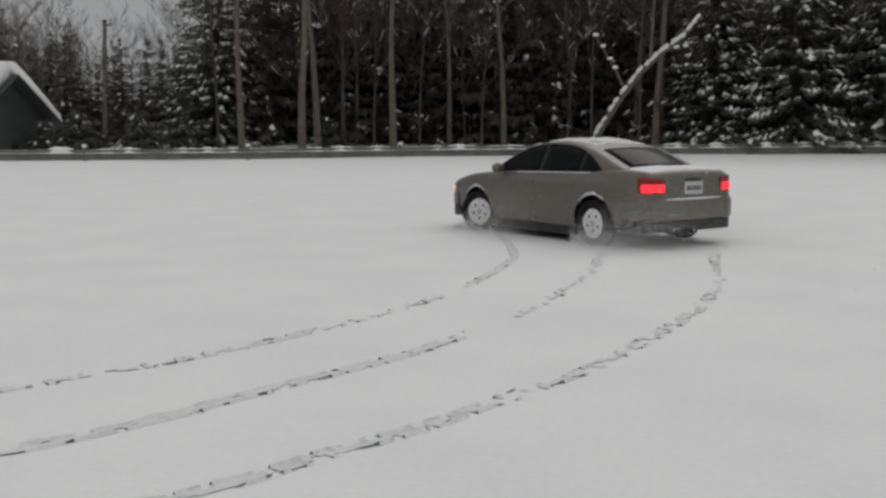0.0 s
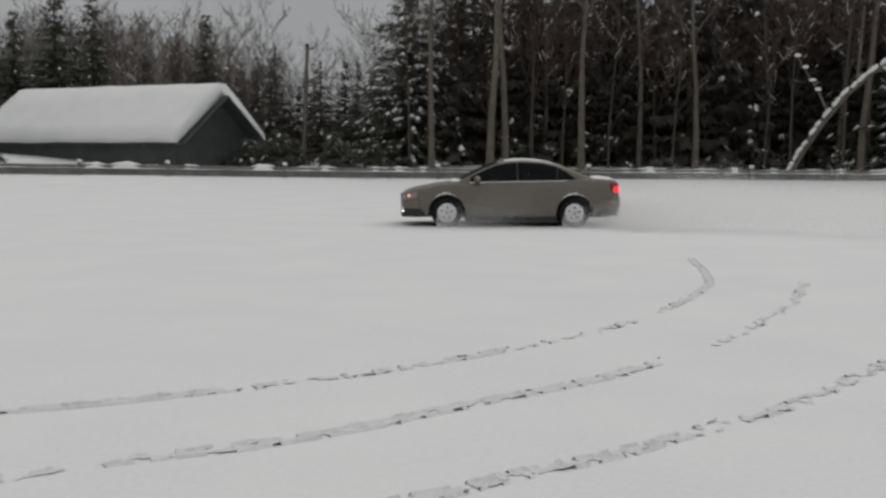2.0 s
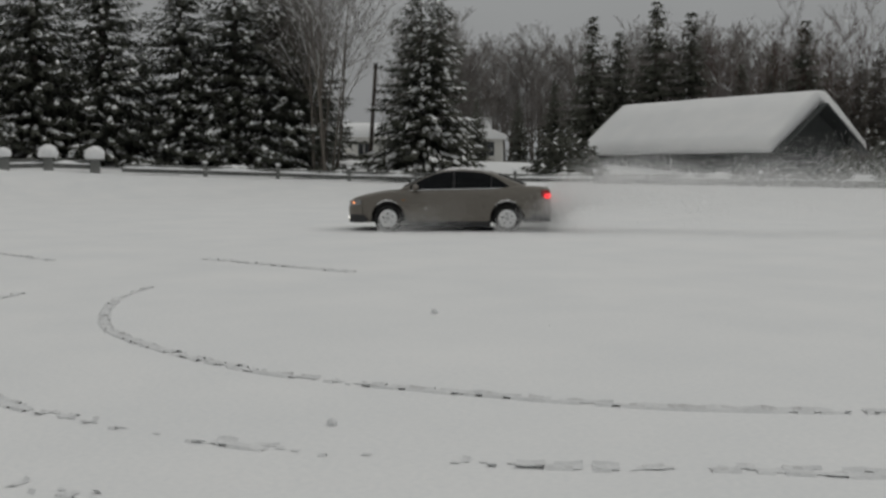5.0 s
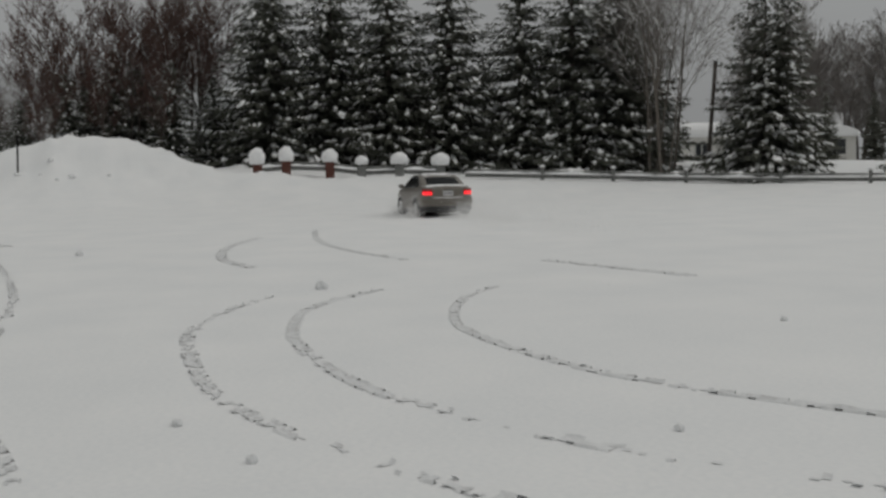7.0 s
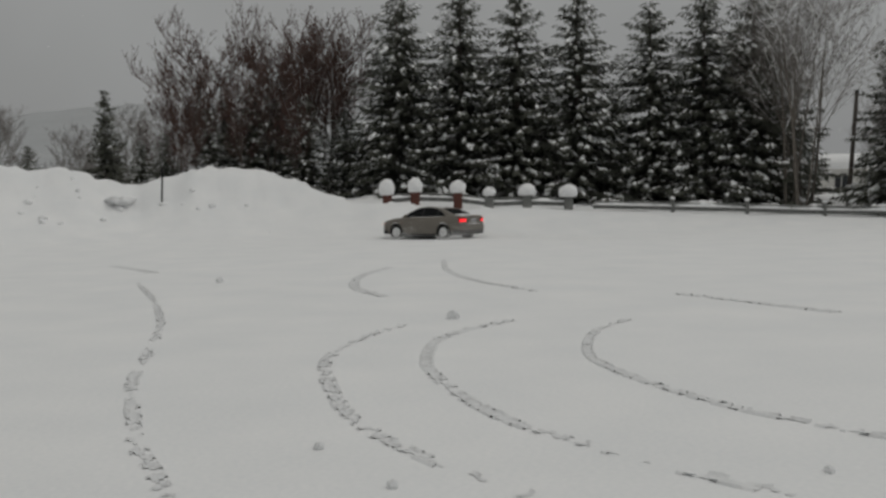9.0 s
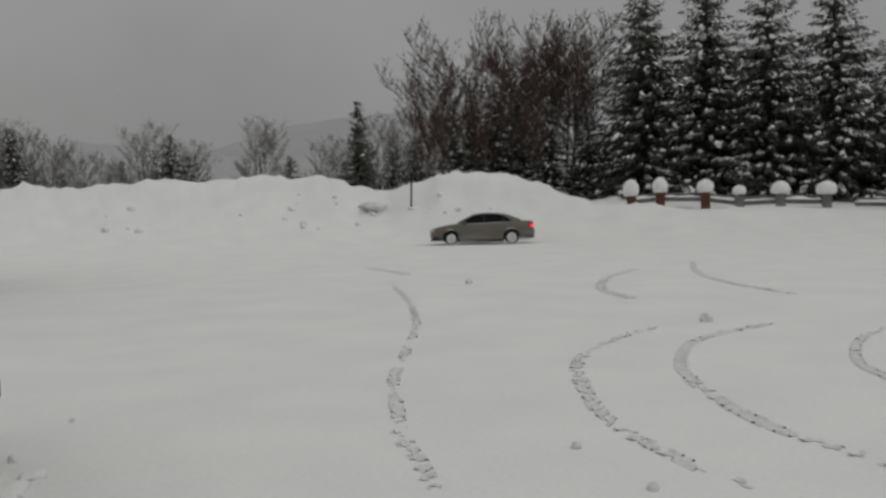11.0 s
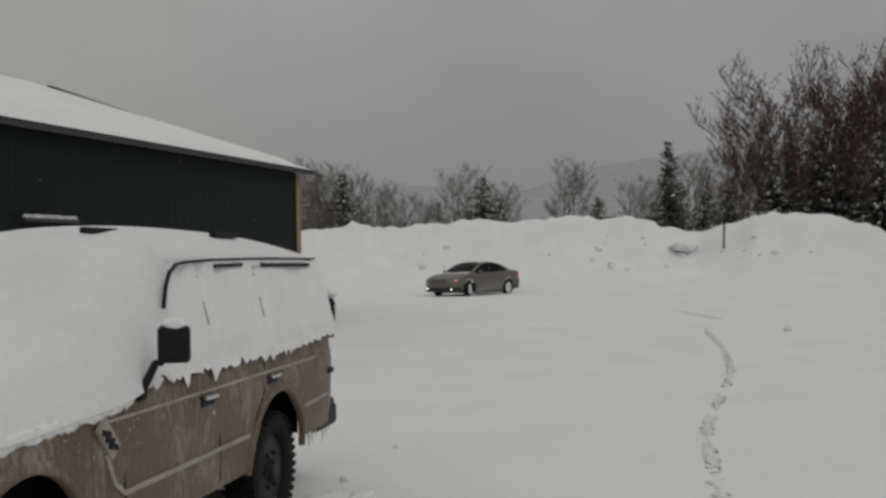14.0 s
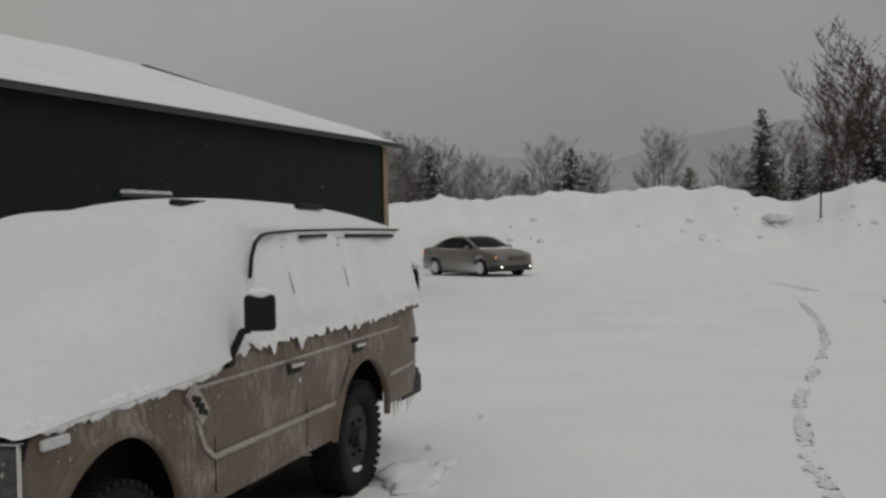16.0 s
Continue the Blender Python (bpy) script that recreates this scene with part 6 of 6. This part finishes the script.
def leaning_birch():
    """The half-fallen birch: a leaning trunk with a fork, snow along its upper side."""
    x, y, _ = at(-0.35, 57.0)
    z = height(x, y)
    c = thing("leaning_birch", "half-fallen birch leaning over with snow along its trunk", "bare tree", pose(x, y, z, 0, 0, 0))
    spine = [(0, 0, -0.2), (0.75, 0, 1.3), (1.75, 0, 2.9), (2.9, 0, 4.4), (4.1, 0.1, 5.5), (5.2, 0.1, 6.3), (6.0, 0.1, 7.3)]
    rad = [0.20, 0.18, 0.16, 0.14, 0.11, 0.08, 0.04]
    part("trunk", join(*[rod(p, q, a, b, 8) for p, q, a, b in zip(spine[:-1], spine[1:], rad[:-1], rad[1:])]), BARK_GREY, c, "pale leaning trunk")
    part("limb", join(rod((2.1, 0, 3.3), (1.5, 0, 4.6), 0.09, 0.06, 7), rod((1.5, 0, 4.6), (0.4, 0, 6.4), 0.06, 0.03, 7)), BARK_GREY, c)
    part("limb", join(rod((4.3, 0.1, 5.6), (5.6, 0.2, 5.75), 0.06, 0.03, 7), rod((3.4, 0, 4.9), (3.6, 0, 9.0), 0.09, 0.05, 7)), BARK_GREY, c)
    bits, r2 = [], random.Random(3)
    for (p, q), a in zip(zip(spine[:-1], spine[1:]), rad):
        for k in range(5):
            u = (k + r2.random()) / 5
            o = Vector(p).lerp(Vector(q), u)
            bits.append(lump(0.26, 0.15 + a * 0.5, 0.13, (0, 0, 0), 0.4, k + int(o.x * 7), 1))
            bmesh.ops.transform(bits[-1], matrix=Matrix.Translation(o + Vector((-0.06, -0.05, a + 0.02))) @ pose(0, 0, 0, 0, -50, 0), verts=bits[-1].verts)
    for o in ((1.5, 0, 4.7), (1.2, 0, 5.2), (0.8, 0, 5.9), (0.4, 0, 6.5), (4.8, 0.1, 5.78), (5.3, 0.2, 5.85)):
        bits.append(lump(0.2, 0.14, 0.11, o, 0.4, int(o[0] * 9), 1))
    part("trunk_snow", join(*bits), SNOW_LUMP, c, "clumps of snow along the trunk", True)


leaning_birch()

# ---- tyre marks and footprints in the snow ----
# both greyer than the lot: groove shade and darker ice put into the colour
SCUFF = material("scuffed_snow", (0.56, 0.56, 0.565), 0.9, 0, (0.73, 0.735, 0.74), 7.0, 34.0, 0.8, 30.0, 0.2)
PRESSED_SHADED = material("pressed_shaded_snow", (0.68, 0.69, 0.70), 0.9, 0, (0.78, 0.785, 0.79), 4.0, 26.0, 0.6, 30.0, 0.2)


def spline(pts, step):
    """Evenly spaced places along a smooth line through given places."""
    P = [Vector((*p, 0)) for p in pts]
    P = [P[0] * 2 - P[1]] + P + [P[-1] * 2 - P[-2]]
    out = []
    for i in range(1, len(P) - 2):
        n = max(2, int((P[i + 1] - P[i]).length / step))
        for k in range(n):
            t = k / n
            a, b, c, d = P[i - 1], P[i], P[i + 1], P[i + 2]
            out.append(0.5 * ((2 * b) + (c - a) * t + (2 * a - 5 * b + 4 * c - d) * t * t + (3 * b - 3 * c + d - a) * t ** 3))
    return out


def make_track(pts, width, seed, strength, label, name="tyre_track", cover=0.35):
    """A rut: pressed floor, crumbling shoulders and torn patches, broken where the tyre skipped."""
    line = spline(pts, 0.045)
    cols = 8
    verts, faces, mats = [], [], []
    for i, p in enumerate(line):
        d = (line[min(i + 1, len(line) - 1)] - line[max(i - 1, 0)]).normalized()
        side = Vector((-d.y, d.x, 0))
        for j in range(cols + 1):
            v = 2 * j / cols - 1
            w = width * (0.5 + 0.13 * noise.noise(Vector((i * 0.13, v, seed))))
            q = p + side * v * w
            shoulder = math.exp(-((abs(v) - 0.78) / 0.17) ** 2)
            z = 0.005 + 0.016 * shoulder * (0.7 + 0.9 * noise.noise(Vector((q.x * 7, q.y * 7, seed)))) + 0.006 * noise.noise(Vector((q.x * 22, q.y * 22, seed)))
            if abs(v) == 1:
                z = -0.004
            verts.append((q.x, q.y, height(q.x, q.y) + max(z, -0.004)))
    for i in range(len(line) - 1):
        s = 0.7 * noise.noise(Vector((i * 0.013, seed * 3.3, 0))) + 0.5 * noise.noise(Vector((i * 0.06, seed * 1.3, 4)))
        for j in range(cols):
            k = i * (cols + 1) + j
            m = verts[k]
            t = noise.noise(Vector((m[0] * 9, m[1] * 9, seed))) + 0.6 * noise.noise(Vector((m[0] * 21, m[1] * 21, seed)))
            if s + 0.6 * t < cover - 0.25 - strength + 0.25 * abs(2 * j / (cols - 1) - 1):
                continue
            faces.append((k, k + 1, k + cols + 2, k + cols + 1))
            mats.append(1 if (s + 0.9 * t > 0.50 - strength * 0.5 and 1 <= j <= cols - 2) else 0)
    if not faces:
        return
    ob = new(name, mesh_of(name, verts, faces, [PRESSED_SHADED, SCUFF], True, mats))
    return tagged(ob, label, "tyre track" if name == "tyre_track" else "footprints", "tracks in the snow", "stuff")


LOOP = "broken tyre mark curving through the snow"
make_track([(-1.24, 14.8), (-0.88, 12.8), (-0.82, 11.4), (-1.19, 9.2), (-1.75, 7.77), (-2.44, 6.52), (-3.03, 5.75), (-4.07, 4.68), (-5.31, 3.88), (-5.95, 3.54), (-6.86, 3.21), (-8.38, 3.06), (-9.53, 3.22), (-11.0, 3.88), (-11.97, 4.71)], 0.13, 1, 0.38, LOOP)
make_track([(0.26, 12.3), (0.08, 10.56), (-0.41, 8.32), (-0.75, 7.48), (-1.16, 6.55), (-1.85, 5.48), (-2.15, 4.97), (-2.59, 4.4), (-3.03, 4.0), (-3.32, 3.64), (-3.84, 3.14), (-4.39, 2.69), (-5.05, 2.24), (-6.26, 1.73), (-7.09, 1.53), (-8.34, 1.47), (-9.58, 1.59), (-11.08, 2.11), (-12.37, 3.28)], 0.15, 2, 0.46, LOOP)
make_track([(1.61, 12.4), (1.37, 10.07), (0.96, 8.45), (0.46, 7.14), (0.05, 6.24), (-0.4, 5.51), (-0.81, 4.87), (-1.13, 4.47), (-1.64, 3.8), (-2.6, 2.8), (-4.0, 1.7), (-5.22, 1.1), (-5.94, 0.82), (-7.1, 0.56), (-8.74, 0.55), (-10, 0.7), (-11.39, 1.27), (-12.3, 1.86)], 0.15, 3, 0.24, LOOP)
make_track([(-23.67, 3.57), (-20.79, 2.46), (-18.07, 2.0), (-16.18, 2.21)], 0.22, 4, 0.4, LOOP)
make_track([(-26.85, 5.57), (-22.25, 4.63), (-19.02, 4.42), (-16.15, 4.78)], 0.16, 5, 0.35, LOOP)
make_track([(-14.85, 6.76), (-13.17, 7.14), (-11.68, 7.47)], 0.2, 6, 0.3, LOOP)
make_track([(-20.9, -2.0), (-17.01, -1.45), (-13.54, -1.12), (-10.83, -1.09), (-9.04, -1.09), (-7.75, -0.97), (-6.78, -0.87), (-6.02, -0.71), (-5.4, -0.6)], 0.13, 7, 0.26, "line of trodden footprints across the snow", "footprint_trail")
make_track([(-27.5, -3.2), (-25.5, -2.4), (-24.0, -1.9)], 0.25, 8, 0.3, LOOP)
rng = random.Random(77)
for i, (x, y, s) in enumerate(((-12.77, 2.59, 0.10), (-3.95, 1.55, 0.05), (-6.3, 0.25, 0.04), (-5.0, 2.9, 0.035), (-20.5, -0.4, 0.09), (-5.35, 0.55, 0.04), (-8.0, 6.0, 0.04), (-7.5, -3.4, 0.03), (-6.3, -3.3, 0.035))):
    ob = part("snow_clod", lump(s, s * 0.8, s * 0.8, (0, 0, 0), 0.3, i, 2, -s * 0.4), PRESSED_SHADED, None)
    ob.location = (x, y, height(x, y) + s * 0.35)
    tagged(ob, "small clod of packed snow on the lot", "snow clod", "snow clods")
# blocks of ploughed snow on the bank's face
for i in range(26):
    az, d = rng.choice((rng.uniform(95, 101), rng.uniform(86, 116))), rng.uniform(50.5, 54)
    x, y, _ = at(az, d)
    s = rng.uniform(0.08, 0.28)
    ob = part("snow_block", lump(s, s * 0.9, s * 0.7, (0, 0, 0), 0.45, i, 1), SNOW_LUMP, None, "", True)
    ob.location = (x, y, height(x, y) + s * 0.15)
    tagged(ob, "ploughed block of snow on the bank", "snow block", "snow blocks")
ob = part("snow_slab", lump(1.3, 0.7, 0.26, (0, 0, 0), 0.35, 4, 3), SNOW_LUMP, None, "", True)
ob.location = (*at(95.8, 53.4)[:2], height(*at(95.8, 53.4)[:2]) + 0.1)
tagged(ob, "large undercut slab of snow on the bank", "snow slab")


# ---- the snow that the car throws up ----
def powder(name, amount, spread, seed, size, label):
    """A cloud of thrown powder: countless flakes, densest at its foot."""
    r = np.random.RandomState(seed)
    c = spread(r, amount)
    tri = c[:, None, :] + r.uniform(-1, 1, (amount, 3, 3)) * (size * r.uniform(0.5, 1.6, (amount, 1, 1)))
    me = bpy.data.meshes.new(name)
    me.vertices.add(amount * 3)
    me.vertices.foreach_set("co", tri.astype(np.float32).ravel())
    me.loops.add(amount * 3)
    me.loops.foreach_set("vertex_index", np.arange(amount * 3, dtype=np.int32))
    me.polygons.add(amount)
    me.polygons.foreach_set("loop_start", np.arange(0, amount * 3, 3, dtype=np.int32))
    me.materials.append(POWDER)
    me.update(calc_edges=True)
    ob = new(name, me)
    return tagged(ob, label, "snow spray", "", "stuff")


POWDER = bpy.data.materials.new("powder_snow")
POWDER.use_nodes = True
pn, pl = POWDER.node_tree.nodes, POWDER.node_tree.links
p_df, p_tl, p_add = pn.new("ShaderNodeBsdfDiffuse"), pn.new("ShaderNodeBsdfTranslucent"), pn.new("ShaderNodeMixShader")
p_df.inputs["Color"].default_value = p_tl.inputs["Color"].default_value = (0.95, 0.95, 0.95, 1)
pl.new(p_df.outputs[0], p_add.inputs[1])
pl.new(p_tl.outputs[0], p_add.inputs[2])
pl.new(p_add.outputs[0], pn["Material Output"].inputs["Surface"])


def at_wheels(r, n):
    """Fans of powder behind the four wheels, close to the snow."""
    back = r.rand(n) < 0.6
    sd = np.where(r.rand(n) < 0.5, -1.0, 1.0)
    u = (1 - np.sqrt(r.rand(n))) * np.where(back, 3.2, 2.2)
    x = np.where(back, -1.05, 1.55) - u
    z = np.abs(r.normal(0, 1, n)) * (0.12 + 0.16 * u) + 0.02
    y = sd * (0.98 + np.abs(r.normal(0, 1, n)) * (0.05 + 0.17 * u))
    return np.stack([x, y, z], 1)


def trailing(r, n):
    """Billows: dense behind the boot, a long low bank of drifting powder farther back."""
    q = np.random.RandomState(900)
    k = 60
    u = (np.arange(k) / (k - 1.0)) ** 1.2
    rad = 0.22 + 0.50 * u + q.uniform(-0.06, 0.16, k)
    cx, cy = -2.1 - 10.5 * u, q.normal(0, 1, k) * (0.3 + 0.6 * u)
    cz = 0.65 + 0.85 * np.sin(np.minimum(u * 9.0, 1.57)) * (1 - 0.45 * u) + q.uniform(-0.4, 0.3, k)
    i = np.minimum((r.rand(n) ** 1.6 * k).astype(int), k - 1)
    g = np.clip(r.normal(0, 1, (n, 3)), -3.2, 3.2) * rad[i][:, None] * 0.75
    return np.stack([cx[i] + 1.5 * g[:, 0], cy[i] + g[:, 1], np.abs(cz[i] + 0.75 * g[:, 2])], 1)


spray = powder("snow_spray", 150000, at_wheels, 1, 0.0044, "powder snow thrown up by the spinning wheels")
plume = powder("snow_plume", 340000, trailing, 2, 0.0092, "drifting cloud of powder snow behind the car")


def drifting(r, n):
    """Sparse flakes all through the air over the lot."""
    a, d = np.radians(r.uniform(-22, 132, n)), np.sqrt(r.uniform(9.0, 500.0, n))
    return np.stack([-d * np.sin(a), d * np.cos(a), r.uniform(0.3, 24.0, n)], 1)


flakes = powder("falling_snow", 5000, drifting, 3, 0.0055, "sparse snowflakes falling over the lot")
tagged(flakes, category="falling snow")
# ---- what moves ----
DRIVE = [
    (0.0, -0.06, 14.88, 131.0), (0.5, -0.94, 17.20, 153.5), (1.0, -2.20, 19.00, 172.5), (1.5, -3.66, 19.95, 187.0),
    (2.0, -5.58, 20.75, 200.0), (2.5, -7.56, 21.05, 210.0), (3.0, -9.58, 20.60, 217.0), (3.5, -11.65, 19.70, 221.0),
    (4.0, -13.68, 18.25, 225.5), (4.5, -15.80, 16.35, 229.0), (5.0, -18.02, 14.32, 227.0), (5.5, -21.3, 12.5, 218.0),
    (6.2, -26.4, 11.2, 194.0), (6.9, -31.4, 10.8, 174.0), (7.5, -35.2, 10.65, 172.5), (8.0, -38.2, 10.50, 180.5),
    (8.7, -41.6, 9.4, 206.0), (9.6, -44.2, 6.4, 242.0), (10.5, -45.10, 2.72, 261.2), (11.0, -44.45, 0.22, 267.0),
    (11.5, -43.84, -2.48, 276.2), (12.0, -43.23, -5.08, 288.5), (12.5, -42.73, -7.61, 299.8), (13.0, -42.16, -9.77, 314.5),
    (13.5, -41.20, -11.45, 324.9), (14.0, -39.80, -12.75, 339.4), (14.5, -38.07, -13.85, 360.0), (15.0, -36.20, -14.16, 384.4),
    (15.5, -34.20, -14.20, 402.0), (16.0, -32.70, -13.65, 419.0),
]


STEER = [(0.0, 26), (0.5, 19), (1.0, 11), (2.0, 4), (5.0, 0), (7.5, 8), (10.5, 6), (12.0, 20), (14.5, 18), (15.5, 8), (16.0, 0)]


def along(t):
    """Place and heading of the car between the rows of its drive."""
    ts = [r[0] for r in DRIVE]
    return tuple(float(np.interp(t, ts, [r[k] for r in DRIVE])) for k in (1, 2, 3))


def motions():
    rows = [(t, pose(x, y, height(x, y) - 0.03, 0, 0, a)) for t, x, y, a in DRIVE]
    walk(car, rows)
    lift = lambda t: float(np.interp(t, [0, 1.0, 2.0, 5.0, 6.5, 14.0, 15.5], [-0.12, -0.10, -0.03, -0.02, -0.10, -0.15, 0.15]))
    walk(spray, [(t, pose(x, y, height(x, y) + lift(t), 0, 0, a)) for t, x, y, a in DRIVE])
    # the cloud hangs behind, then settles low as the car slows
    sink = lambda t: float(np.interp(t, [0, 1.4, 2.2, 3.0, 4.6, 6.0, 9.5, 14.5, 15.5, 16.0], [-2.2, -1.4, -0.75, -0.12, 0.05, -1.2, -1.9, -1.7, -0.5, -0.3]))
    cloud = []
    for t, x, y, a in DRIVE:
        x2, y2, _ = along(max(t - 0.3, 0))
        x3, y3, _ = along(min(t + 0.3, 16.0))
        way = math.degrees(math.atan2(y3 - y2, x3 - x2))
        way = a + ((way - a + 180) % 360 - 180)
        cloud.append((t, pose(x, y, height(x, y) + sink(t), 0, 0, 0.65 * way + 0.35 * a)))
    walk(plume, cloud)
    walk(flakes, [(0.0, pose(0, 0, 0)), (16.0, pose(1.6, -0.6, -14.4))])
    # wheels roll with the way that the car covers
    spin, t, turns = 0.0, 0.0, [(0.0, 0.0)]
    while t < 15.999:
        step = 0.05
        x0, y0, _ = along(t)
        x1, y1, _ = along(t + step)
        spin += math.degrees(math.hypot(x1 - x0, y1 - y0) / 0.315)
        t += step
        turns.append((t, spin))
    for i, w in enumerate(wheels):
        base = w.location.copy()
        keyed = []
        for tt, sp in turns:
            steer = float(np.interp(tt, [q[0] for q in STEER], [q[1] for q in STEER])) if i < 2 else 0.0
            keyed.append((tt, Matrix.Translation(base) @ pose(0, 0, 0, 0, 0, steer) @ pose(0, 0, 0, 0, sp, 0)))
        walk(w, keyed)


motions()
